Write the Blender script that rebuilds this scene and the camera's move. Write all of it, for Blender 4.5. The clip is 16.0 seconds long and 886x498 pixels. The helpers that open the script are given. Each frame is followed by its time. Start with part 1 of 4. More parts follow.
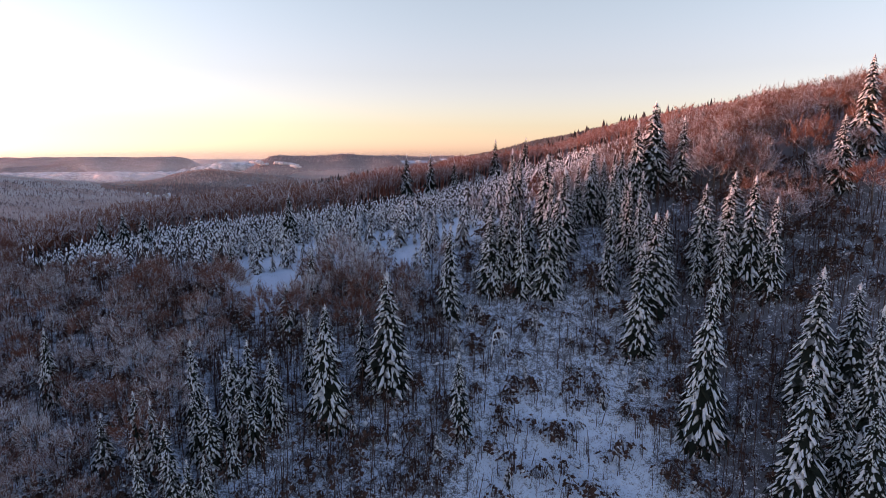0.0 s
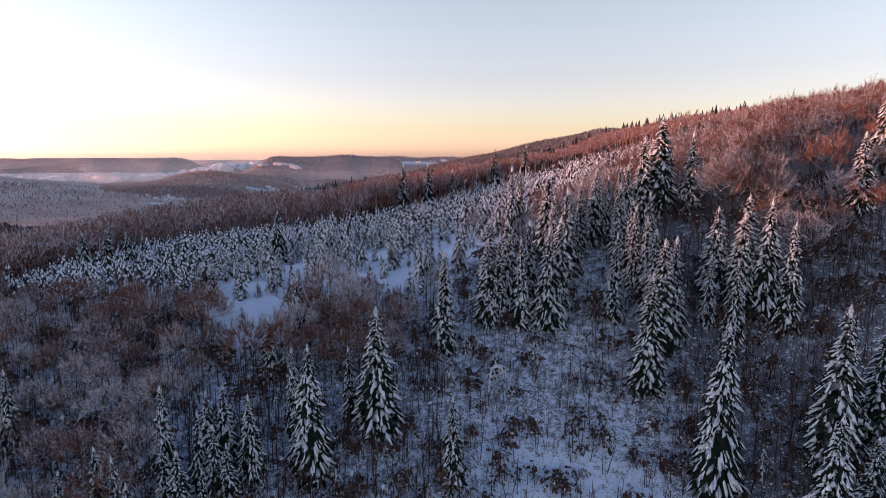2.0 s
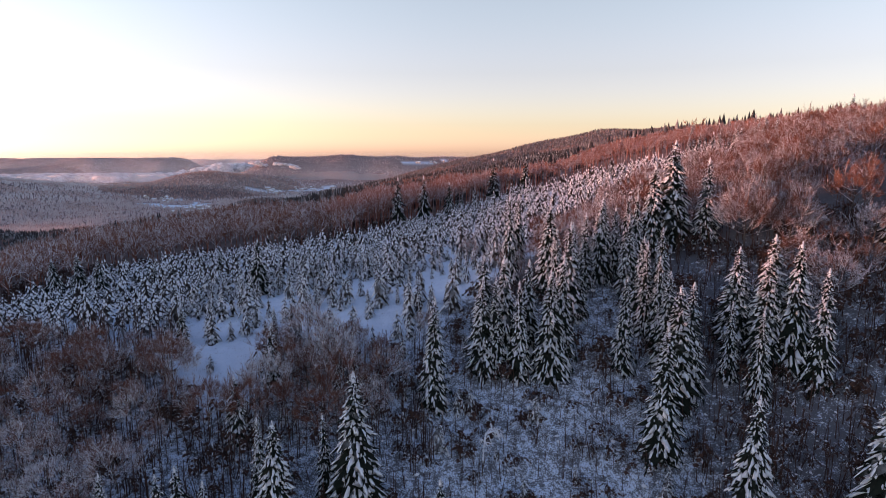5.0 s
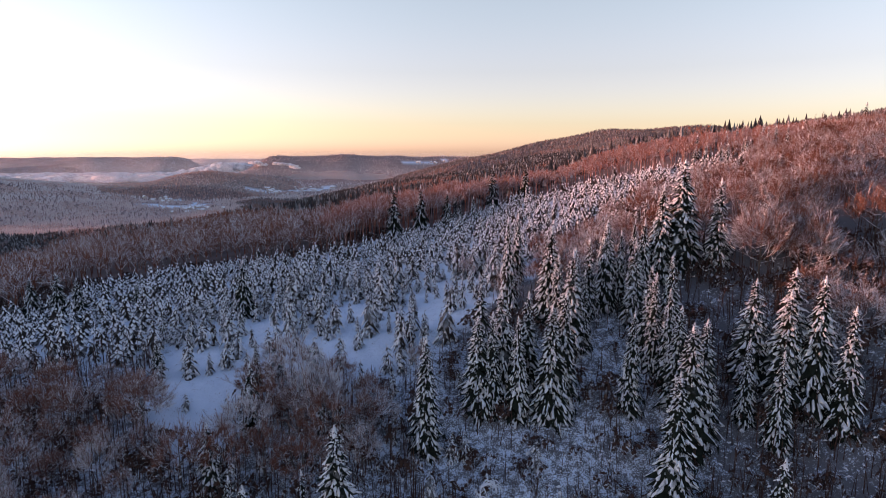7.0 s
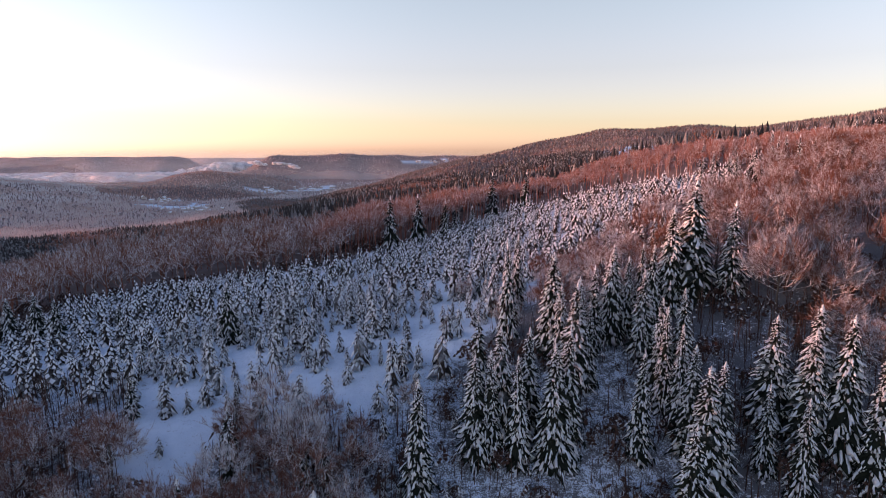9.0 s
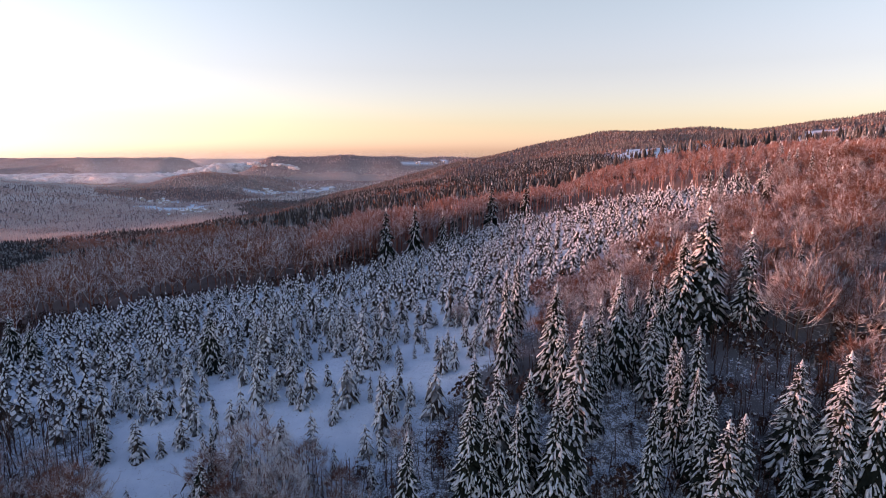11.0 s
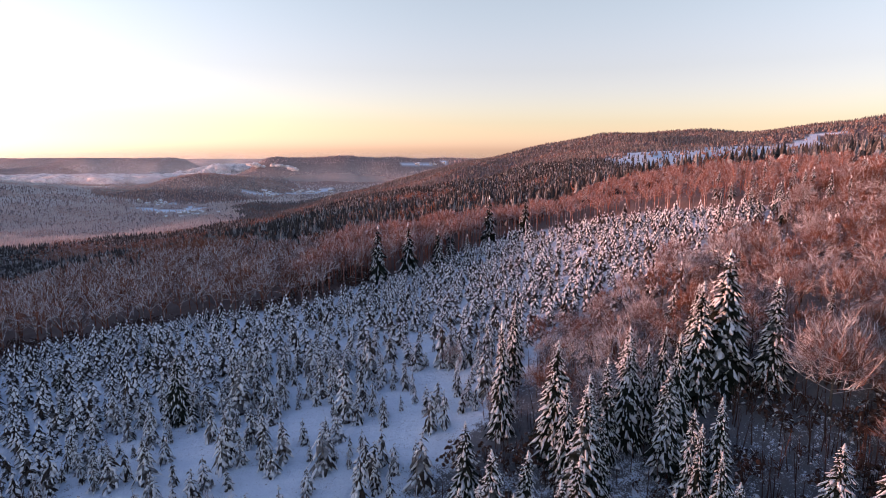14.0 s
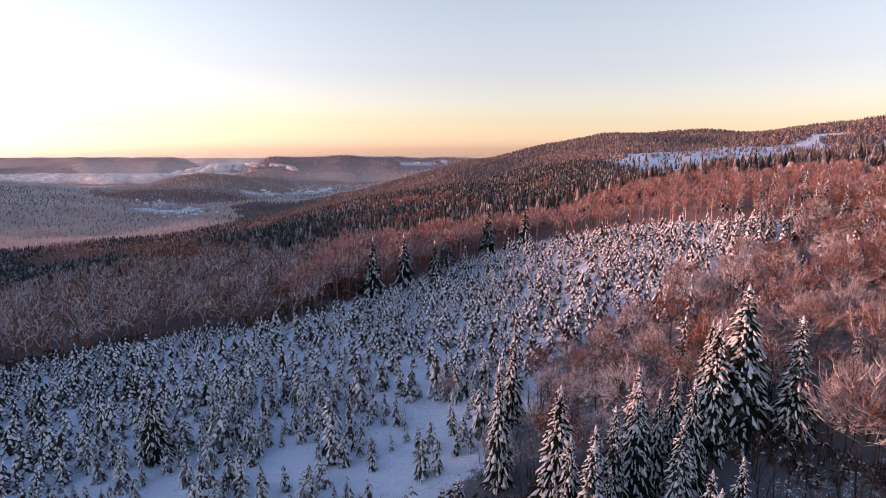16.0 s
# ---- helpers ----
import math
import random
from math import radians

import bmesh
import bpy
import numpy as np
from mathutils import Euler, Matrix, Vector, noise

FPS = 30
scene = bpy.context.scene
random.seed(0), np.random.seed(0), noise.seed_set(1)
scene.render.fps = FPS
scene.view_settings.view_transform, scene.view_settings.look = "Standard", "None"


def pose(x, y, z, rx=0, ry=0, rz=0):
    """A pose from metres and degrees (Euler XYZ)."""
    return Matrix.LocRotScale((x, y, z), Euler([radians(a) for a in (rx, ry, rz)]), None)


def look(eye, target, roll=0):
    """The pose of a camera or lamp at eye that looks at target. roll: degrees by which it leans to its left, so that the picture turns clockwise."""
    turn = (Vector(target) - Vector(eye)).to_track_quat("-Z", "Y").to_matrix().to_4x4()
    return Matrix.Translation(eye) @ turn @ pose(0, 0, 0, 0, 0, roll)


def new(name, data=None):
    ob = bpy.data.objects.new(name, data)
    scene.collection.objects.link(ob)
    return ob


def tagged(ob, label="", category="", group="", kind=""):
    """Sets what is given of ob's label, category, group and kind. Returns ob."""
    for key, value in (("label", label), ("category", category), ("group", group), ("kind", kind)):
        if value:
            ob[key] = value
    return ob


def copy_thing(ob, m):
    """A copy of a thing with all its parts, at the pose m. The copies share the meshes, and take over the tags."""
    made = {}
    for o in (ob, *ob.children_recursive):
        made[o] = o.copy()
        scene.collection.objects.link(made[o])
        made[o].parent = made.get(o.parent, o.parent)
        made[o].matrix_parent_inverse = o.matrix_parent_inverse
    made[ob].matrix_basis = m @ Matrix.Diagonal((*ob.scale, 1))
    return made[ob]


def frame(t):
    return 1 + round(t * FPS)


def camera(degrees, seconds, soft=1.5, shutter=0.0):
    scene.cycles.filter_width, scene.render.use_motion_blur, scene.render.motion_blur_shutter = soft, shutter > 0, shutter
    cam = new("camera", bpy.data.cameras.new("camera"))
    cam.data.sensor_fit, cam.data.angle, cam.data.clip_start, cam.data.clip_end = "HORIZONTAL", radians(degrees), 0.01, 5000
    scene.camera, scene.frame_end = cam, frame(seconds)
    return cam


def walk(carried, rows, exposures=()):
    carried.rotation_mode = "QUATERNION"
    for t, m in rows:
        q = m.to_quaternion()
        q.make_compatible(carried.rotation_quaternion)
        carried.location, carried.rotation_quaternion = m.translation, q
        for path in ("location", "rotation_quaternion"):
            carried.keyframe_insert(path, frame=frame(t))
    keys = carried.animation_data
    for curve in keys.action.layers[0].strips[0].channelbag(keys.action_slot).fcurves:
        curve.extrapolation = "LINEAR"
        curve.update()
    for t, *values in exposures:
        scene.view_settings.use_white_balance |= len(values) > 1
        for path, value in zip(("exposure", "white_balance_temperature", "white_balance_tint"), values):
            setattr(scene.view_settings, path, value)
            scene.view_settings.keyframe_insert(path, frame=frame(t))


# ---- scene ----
cam = camera(77.2, 16.0, soft=0.7)
METRES, EYE, TILT, LEAN, TURN = 75.0, 0.0, -9.7, 0.0, 0.0
ROWS = [
    (0.0, 0.0, 0.0, 0.0, 0.0, 0.0, 0.0),
    (0.5, 0.004, 0.025, 0.0182, 0.01, 0.01, 0.01),
    (1.0, 0.0078, 0.05, 0.0364, 0.0, 0.01, 0.03),
    (1.5, 0.0119, 0.0748, 0.0549, 0.01, 0.01, 0.02),
    (2.0, 0.0161, 0.0999, 0.0731, 0.05, 0.01, 0.01),
    (2.5, 0.02, 0.1252, 0.0914, 0.04, 0.01, 0.0),
    (3.0, 0.0241, 0.1506, 0.1097, 0.07, 0.01, -0.01),
    (3.5, 0.0281, 0.1764, 0.1279, 0.07, 0.01, -0.01),
    (4.0, 0.0328, 0.2019, 0.1473, 0.07, -0.03, 0.01),
    (6.5, 0.0563, 0.3302, 0.2415, 0.16, -0.22, -0.0),
    (7.0, 0.0603, 0.3549, 0.2602, 0.16, -0.24, -0.01),
    (7.5, 0.064, 0.38, 0.2782, 0.17, -0.25, 0.01),
    (8.0, 0.0673, 0.4048, 0.2967, 0.2, -0.28, 0.04),
    (8.5, 0.0705, 0.4294, 0.3156, 0.2, -0.34, 0.05),
    (9.0, 0.074, 0.4548, 0.3338, 0.19, -0.39, 0.07),
    (11.5, 0.0921, 0.5781, 0.4212, 0.19, -0.33, -0.03),
    (12.0, 0.0963, 0.6032, 0.4388, 0.18, -0.33, -0.03),
    (12.5, 0.1011, 0.6281, 0.4565, 0.18, -0.33, -0.05),
    (13.0, 0.105, 0.6529, 0.4743, 0.16, -0.35, -0.07),
    (13.5, 0.1099, 0.6776, 0.4921, 0.16, -0.36, -0.07),
    (14.0, 0.1143, 0.7027, 0.5094, 0.18, -0.36, -0.08),
    (14.5, 0.118, 0.7275, 0.5268, 0.17, -0.4, -0.08),
    (15.0, 0.1221, 0.7531, 0.5441, 0.19, -0.43, -0.08),
    (15.5, 0.1259, 0.779, 0.5615, 0.18, -0.45, -0.09),
    (16.0, 0.1304, 0.8043, 0.5793, 0.19, -0.48, -0.08),
]
walk(cam, [(t, pose(0, 0, EYE, TILT, LEAN, TURN) @ pose(METRES * x, METRES * y, METRES * z, 90 + pitch, roll, yaw)) for t, x, y, z, yaw, pitch, roll in ROWS])

# ---- light: a low winter sun to the west, clear sky ----
SUN_UP, SUN_WEST = 3.0, 83.0
to_sun = Vector((-math.sin(radians(SUN_WEST)) * math.cos(radians(SUN_UP)), math.cos(radians(SUN_WEST)) * math.cos(radians(SUN_UP)), math.sin(radians(SUN_UP))))
world = bpy.data.worlds.new("world")
scene.world = world
world.use_nodes = True
sky = world.node_tree.nodes.new("ShaderNodeTexSky")
sky.sky_type, sky.sun_disc = "NISHITA", False
sky.sun_elevation, sky.sun_rotation = radians(SUN_UP), radians(-SUN_WEST)
sky.altitude, sky.air_density, sky.dust_density, sky.ozone_density = 600, 1.0, 1.0, 2.0
world.node_tree.nodes["Background"].inputs["Strength"].default_value = 0.15
# towards the horizon the sky is paler and a little rosier
way = world.node_tree.nodes.new("ShaderNodeTexCoord")
height = world.node_tree.nodes.new("ShaderNodeSeparateXYZ")
world.node_tree.links.new(way.outputs["Generated"], height.inputs[0])


def by_height(stops):
    ramp = world.node_tree.nodes.new("ShaderNodeValToRGB")
    ramp.color_ramp.interpolation = "EASE"
    for k, (at_height, colour) in enumerate(stops):
        e = ramp.color_ramp.elements[k] if k < 2 else ramp.color_ramp.elements.new(at_height)
        e.position, e.color = at_height, (*colour, 1.0)
    world.node_tree.links.new(height.outputs["Z"], ramp.inputs["Fac"])
    return ramp.outputs["Color"]


pale = world.node_tree.nodes.new("ShaderNodeHueSaturation")
world.node_tree.links.new(by_height([(0.0, (0.55,) * 3), (0.60, (1.0,) * 3), (0.08, (0.5,) * 3), (0.28, (0.5,) * 3)]), pale.inputs["Saturation"])
world.node_tree.links.new(sky.outputs["Color"], pale.inputs["Color"])
rosy = world.node_tree.nodes.new("ShaderNodeMix")
rosy.data_type, rosy.blend_type = "RGBA", "MULTIPLY"
rosy.inputs[0].default_value = 1.0
world.node_tree.links.new(pale.outputs["Color"], rosy.inputs[6])
world.node_tree.links.new(by_height([(0.0, (1.28, 1.03, 1.08)), (0.45, (1.04, 0.79, 0.87)), (0.04, (1.12, 0.93, 0.90)), (0.11, (1.08, 0.92, 0.98)), (0.25, (1.0, 0.94, 0.98))]), rosy.inputs[7])
world.node_tree.links.new(rosy.outputs[2], world.node_tree.nodes["Background"].inputs["Color"])
sun = new("sun", bpy.data.lights.new("sun", "SUN"))
sun.data.energy, sun.data.angle, sun.data.color = 2.0, radians(2.4), (1.0, 0.38, 0.25)
sun.matrix_world = look((0, 0, 300), Vector((0, 0, 300)) - to_sun)
scene.view_settings.exposure = 2.0

# ---- the lie of the land: u to the right, v ahead, in units of U metres ----
U = 0.75


def step(a, b, x):
    t = np.clip((x - a) / (b - a), 0.0, 1.0)
    return t * t * (3 - 2 * t)


def soft(x, k):
    return k * np.logaddexp(0.0, x / k)


def bell(x, w):
    return np.exp(-(x / w) ** 2)


def roll(u, v, size, seed):
    """Gentle unevenness, about -1 to 1."""
    r = np.random.RandomState(seed)
    out = 0.0
    for k in range(7):
        a, f, p = r.uniform(0, 6.283), r.uniform(0.6, 1.9) / size * 6.283, r.uniform(0, 6.283)
        out = out + np.sin((u * math.cos(a) + v * math.sin(a)) * f + p)
    return out / 4.0


def ground(u, v):
    u, v = np.asarray(u, float), np.asarray(v, float)
    # the spur with the plantation, climbing to the right
    p = -29 + 0.10 * u + 0.18 * soft(u - 10, 15) + 0.125 * soft(u - 70, 18) - 0.35 * soft(u - 150, 25)
    p = p - 0.03 * soft(u - 300, 50) - 0.2 * soft(-u - 235, 20) + 0.22 * soft(-u - 400, 30)
    # the steep front slope below its edge
    c = np.clip(u, -60, 60)
    drop = (0.57 + 0.0036 * c) * soft(185 + 0.1 * c - v, 8)
    p = p - 170 * np.tanh(drop / 170)
    # it sinks behind the edge, to the left and in a dip to the right
    p = p - 0.1 * soft(v - 480, 40) * step(0, -450, u) * (1 - 0.85 * step(-200, -420, u))
    p = p - 22 * step(430, 620, v) * step(20, 120, u) * step(1500, 900, v)
    # beyond the dip it swells again, wooded with conifers
    p = p + 9 * step(560, 1000, v) * step(-540, -300, u) * step(-30, -220, u)
    p = p + 0.6 * roll(u, v, 38, 3) + 2.0 * roll(u, v, 160, 4) * step(200, 500, np.hypot(u, v - 100))
    # the valley
    low = step(1050, 1900, v) * step(420, -100, u - 0.1 * (v - 1100))
    low = np.maximum(low, step(2000, 3000, v))
    z = p * (1 - low) - 222 * low + low * 6 * roll(u, v, 700, 5)
    # the wooded hill with the meadow, joined to the spur
    hill = -222 + (302 + 26 * step(300, 900, u)) * bell(v - 2400, 1000) * np.interp(u, [-900, -550, -205, 0, 165, 281, 600], [0, 0.12, 0.40, 0.62, 0.735, 0.80, 1]) + 10 * roll(u, v, 500, 6) * step(900, 1500, v)
    hill = hill + 75 * bell(v - 1500, 420) * step(250, 800, u) + 40 * bell(v - 1300, 500) * step(900, 1500, u)
    hill = hill + 90 * bell(u - 1380, 360) * bell(v - 1650, 380)
    z = np.maximum(z, hill) + 10 * np.exp(-np.abs(z - hill) / 20)
    # far hills across the valley
    z = z + 147 * bell(u + 2750, 1050) * bell(v - 2550, 800)
    z = z + 105 * bell(u + 1270, 300) * bell(v - 3050, 430)
    z = z + (186 + 5 * roll(u, v, 600, 8)) * step(-1990, -2230, u) * bell(v - 4750, 520)
    z = z + (200 + 5 * roll(u, v, 500, 9) - 0.02 * np.clip(u + 500, 0, 2000)) * step(-1560, -1230, u) * step(1500, 500, u) * bell(v - 4200, 620)
    z = z + 150 * step(5000, 5900, v)
    # an unseen ridge added to the west, only to shade the lower slope
    z = z + (SHADE_RIDGE - 10 * step(480, 620, v)) * bell(u + 930, 150) * step(1040, 850, v) * step(-1500, -900, v)
    return z


SHADE_RIDGE = 185


# ---- materials ----
def material(name):
    m = bpy.data.materials.new(name)
    m.use_nodes = True
    t = m.node_tree
    return m, t, t.nodes["Principled BSDF"]


def node(t, kind, **values):
    n = t.nodes.new(kind)
    for key, value in values.items():
        n.inputs[key.replace("_", " ")].default_value = value
    return n


def grain(t, scale, detail=4.0, rough=0.6):
    """Noise in the thing's own metres."""
    c = t.nodes.new("ShaderNodeTexCoord")
    n = node(t, "ShaderNodeTexNoise", Scale=scale, Detail=detail, Roughness=rough)
    t.links.new(c.outputs["Object"], n.inputs["Vector"])
    return n.outputs["Fac"]


def span(t, value, a, b, c=0.0, d=1.0):
    n = t.nodes.new("ShaderNodeMapRange")
    n.inputs["From Min"].default_value, n.inputs["From Max"].default_value = a, b
    n.inputs["To Min"].default_value, n.inputs["To Max"].default_value = c, d
    t.links.new(value, n.inputs["Value"])
    return n.outputs["Result"]


def maths(t, op, a, b):
    n = t.nodes.new("ShaderNodeMath")
    n.operation = op
    for i, x in enumerate((a, b)):
        if isinstance(x, (int, float)):
            n.inputs[i].default_value = x
        else:
            t.links.new(x, n.inputs[i])
    return n.outputs[0]


def mixed(t, fac, a, b):
    n = t.nodes.new("ShaderNodeMix")
    n.data_type = "RGBA"
    for i, x in ((0, fac), (6, a), (7, b)):
        if isinstance(x, tuple):
            n.inputs[i].default_value = (*x, 1.0)
        elif isinstance(x, (int, float)):
            n.inputs[i].default_value = x
        else:
            t.links.new(x, n.inputs[i])
    return n.outputs[2]


def bumpy(t, bsdf, height, strength, distance):
    n = node(t, "ShaderNodeBump", Strength=strength, Distance=distance)
    t.links.new(height, n.inputs["Height"])
    t.links.new(n.outputs["Normal"], bsdf.inputs["Normal"])


def upward(t):
    g, s = t.nodes.new("ShaderNodeNewGeometry"), t.nodes.new("ShaderNodeSeparateXYZ")
    t.links.new(g.outputs["Normal"], s.inputs[0])
    return s.outputs["Z"], g.outputs["Random Per Island"]


SNOW = (0.83, 0.88, 0.93)


def snow_material():
    m, t, b = material("snow")
    t.links.new(mixed(t, span(t, grain(t, 1.7), 0.3, 0.75), (0.76, 0.80, 0.85), SNOW), b.inputs["Base Color"])
    b.inputs["Roughness"].default_value = 0.75
    bumpy(t, b, grain(t, 5.0), 0.5, 0.12)
    return m


def ground_material():
    """Snow over litter; dark woodland floor, and frosted far woods paled for haze, where the plan has them."""
    m, t, b = material("snowy_ground")
    share = {}
    for key in ("litter", "wood", "frost_haze"):
        n = t.nodes.new("ShaderNodeAttribute")
        n.attribute_name = key
        share[key] = n.outputs["Fac"]
    snow = mixed(t, span(t, grain(t, 0.35), 0.3, 0.7), (0.64, 0.75, 0.88), (0.74, 0.84, 0.96))
    fine = maths(t, "ADD", maths(t, "MULTIPLY", grain(t, 4.5, 5.0, 0.7), 0.65), maths(t, "MULTIPLY", grain(t, 0.8, 5.0, 0.65), 0.45))
    speck = span(t, maths(t, "ADD", fine, maths(t, "MULTIPLY", share["litter"], 0.3)), 0.66, 0.74)
    base = mixed(t, maths(t, "MULTIPLY", speck, 0.85), snow, (0.055, 0.043, 0.038))
    floor = mixed(t, span(t, grain(t, 0.05), 0.3, 0.7), (0.11, 0.08, 0.075), (0.21, 0.17, 0.165))
    # frosted far floor, its paler tone also standing in for distance haze
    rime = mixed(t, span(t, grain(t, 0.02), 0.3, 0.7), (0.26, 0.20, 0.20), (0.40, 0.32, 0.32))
    base = mixed(t, share["frost_haze"], mixed(t, share["wood"], base, floor), rime)
    t.links.new(base, b.inputs["Base Color"])
    b.inputs["Roughness"].default_value = 0.85
    b.inputs["Specular IOR Level"].default_value = 0.2
    coarse = maths(t, "MULTIPLY", maths(t, "MULTIPLY", grain(t, 0.045, 4.0, 0.7), share["frost_haze"]), 26.0)
    bumpy(t, b, maths(t, "ADD", maths(t, "MULTIPLY", grain(t, 0.9, 5.0), 0.4), coarse), 0.9, 1.0)
    return m


def snowed(name, dark, light, low, high, amount, vary=0.35, scale=2.5):
    """A plant's own colour, with snow lying on what faces up."""
    m, t, b = material(name)
    up, island = upward(t)
    who = t.nodes.new("ShaderNodeObjectInfo").outputs["Random"]
    own = mixed(t, span(t, grain(t, scale), 0.3, 0.7), dark, light)
    own = mixed(t, maths(t, "MULTIPLY", island, 0.5), own, tuple(0.6 * c for c in dark))
    own = mixed(t, maths(t, "MULTIPLY", who, 0.35), own, tuple(0.6 * c for c in dark))
    lift = maths(t, "ADD", up, maths(t, "MULTIPLY", maths(t, "SUBTRACT", grain(t, 1.1), 0.5), 1.4))
    lift = maths(t, "ADD", lift, maths(t, "MULTIPLY", maths(t, "SUBTRACT", maths(t, "ADD", island, who), 1.0), vary))
    t.links.new(mixed(t, maths(t, "MULTIPLY", span(t, lift, low, high), amount), own, SNOW), b.inputs["Base Color"])
    b.inputs["Roughness"].default_value = 0.85
    b.inputs["Specular IOR Level"].default_value = 0.15
    return m


M_SNOW, M_GROUND = snow_material(), ground_material()
M_NEEDLE = snowed("spruce_needles", (0.008, 0.014, 0.011), (0.024, 0.028, 0.019), 0.8, 1.4, 0.3)
M_YOUNG = snowed("young_spruce_needles", (0.026, 0.024, 0.022), (0.070, 0.054, 0.044), 0.45, 1.2, 0.5)
M_BARK = snowed("spruce_bark", (0.05, 0.035, 0.028), (0.11, 0.08, 0.06), 0.8, 1.2, 0.4, scale=6.0)
M_TRUNK = snowed("beech_bark", (0.10, 0.085, 0.075), (0.20, 0.17, 0.15), 0.45, 0.9, 0.8, scale=6.0)
M_TWIG = snowed("beech_twigs", (0.11, 0.052, 0.038), (0.36, 0.165, 0.115), 0.25, 0.65, 0.85, vary=0.9)
M_LACED = snowed("snow_laced_branches", (0.09, 0.05, 0.04), (0.20, 0.11, 0.085), -0.15, 0.5, 0.9)
M_BRUSH = snowed("brush_stems", (0.045, 0.028, 0.023), (0.12, 0.07, 0.056), 0.45, 0.8, 0.9)
M_FARWOOD = snowed("mid_conifers", (0.03, 0.032, 0.034), (0.09, 0.08, 0.08), 0.0, 0.9, 0.55, 1.1, 0.4)
M_FARBEECH = snowed("bare_wood_twigs", (0.17, 0.072, 0.047), (0.45, 0.195, 0.125), 0.4, 0.85, 0.7, 0.8, 0.4)
M_STRIP = snowed("rimed_bare_wood", (0.22, 0.085, 0.058), (0.44, 0.19, 0.135), 0.2, 1.0, 0.65, 0.9, 0.4)
# far frosted, grey and russet woods: distance haze is put into their pale colours
M_FROST_HAZE = snowed("frosted_hazy_conifers", (0.52, 0.45, 0.44), (0.76, 0.67, 0.66), -0.1, 0.9, 0.6, 0.7, 0.1)
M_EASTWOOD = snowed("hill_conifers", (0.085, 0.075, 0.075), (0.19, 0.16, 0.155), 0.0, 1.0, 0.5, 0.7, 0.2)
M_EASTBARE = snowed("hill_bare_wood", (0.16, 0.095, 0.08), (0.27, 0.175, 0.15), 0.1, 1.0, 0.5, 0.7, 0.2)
M_DULL = snowed("hazy_grey_conifers", (0.28, 0.245, 0.25), (0.42, 0.37, 0.375), 0.0, 0.9, 0.6, 0.7, 0.1)
M_RUSSET = snowed("hazy_russet_wood", (0.33, 0.205, 0.175), (0.48, 0.32, 0.28), 0.1, 1.0, 0.5, 0.7, 0.1)
M_FROST_HAZE_BARE = snowed("frosted_hazy_bare_wood", (0.46, 0.34, 0.31), (0.62, 0.49, 0.46), 0.0, 1.0, 0.5, 0.7, 0.1)


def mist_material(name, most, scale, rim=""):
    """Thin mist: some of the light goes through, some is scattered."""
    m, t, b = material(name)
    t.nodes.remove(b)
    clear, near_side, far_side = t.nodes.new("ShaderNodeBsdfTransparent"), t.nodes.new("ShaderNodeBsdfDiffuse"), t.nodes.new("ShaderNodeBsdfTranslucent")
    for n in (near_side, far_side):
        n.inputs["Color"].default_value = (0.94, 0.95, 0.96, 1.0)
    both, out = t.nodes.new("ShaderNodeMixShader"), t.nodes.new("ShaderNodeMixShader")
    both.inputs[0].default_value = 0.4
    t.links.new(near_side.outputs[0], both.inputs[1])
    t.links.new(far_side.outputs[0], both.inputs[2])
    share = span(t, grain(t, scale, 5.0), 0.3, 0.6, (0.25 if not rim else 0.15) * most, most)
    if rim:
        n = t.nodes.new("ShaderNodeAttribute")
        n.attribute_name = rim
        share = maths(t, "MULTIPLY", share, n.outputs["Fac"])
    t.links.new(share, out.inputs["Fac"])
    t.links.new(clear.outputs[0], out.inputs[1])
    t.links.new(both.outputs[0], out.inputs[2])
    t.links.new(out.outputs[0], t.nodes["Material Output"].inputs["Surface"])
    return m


# the second is for the added sheets that imitate haze
M_FOG, M_HAZE = mist_material("fog", 0.95, 0.03), mist_material("thin_haze", 0.38, 0.0015, "thick")
M_PLASTER = snowed("plaster", (0.55, 0.50, 0.44), (0.72, 0.68, 0.60), 2.0, 3.0, 0.0)
M_GLASS = snowed("dark_glazing", (0.03, 0.035, 0.04), (0.05, 0.055, 0.06), 2.0, 3.0, 0.0)


# ---- tools for meshes ----
def mesh_of(name, v, f, mat, smooth=False):
    """One mesh from arrays of corners and triangles."""
    me = bpy.data.meshes.new(name)
    v, f = np.asarray(v, np.float32), np.asarray(f, np.int32)
    me.vertices.add(len(v))
    me.vertices.foreach_set("co", v.ravel())
    me.loops.add(f.size)
    me.loops.foreach_set("vertex_index", f.ravel())
    me.polygons.add(len(f))
    me.polygons.foreach_set("loop_start", np.arange(0, f.size, 3, dtype=np.int32))
    me.polygons.foreach_set("use_smooth", np.full(len(f), smooth))
    me.update(calc_edges=True)
    me.materials.append(mat)
    return me


def part(name, geo, mat, parent, label="", smooth=False):
    ob = new(name, mesh_of(name, geo[0], geo[1], mat, smooth))
    ob.parent = parent
    return tagged(ob, label)


def joined(pieces):
    vs, fs, n = [], [], 0
    for v, f in pieces:
        vs.append(v), fs.append(np.asarray(f) + n)
        n += len(v)
    return np.concatenate(vs), np.concatenate(fs)


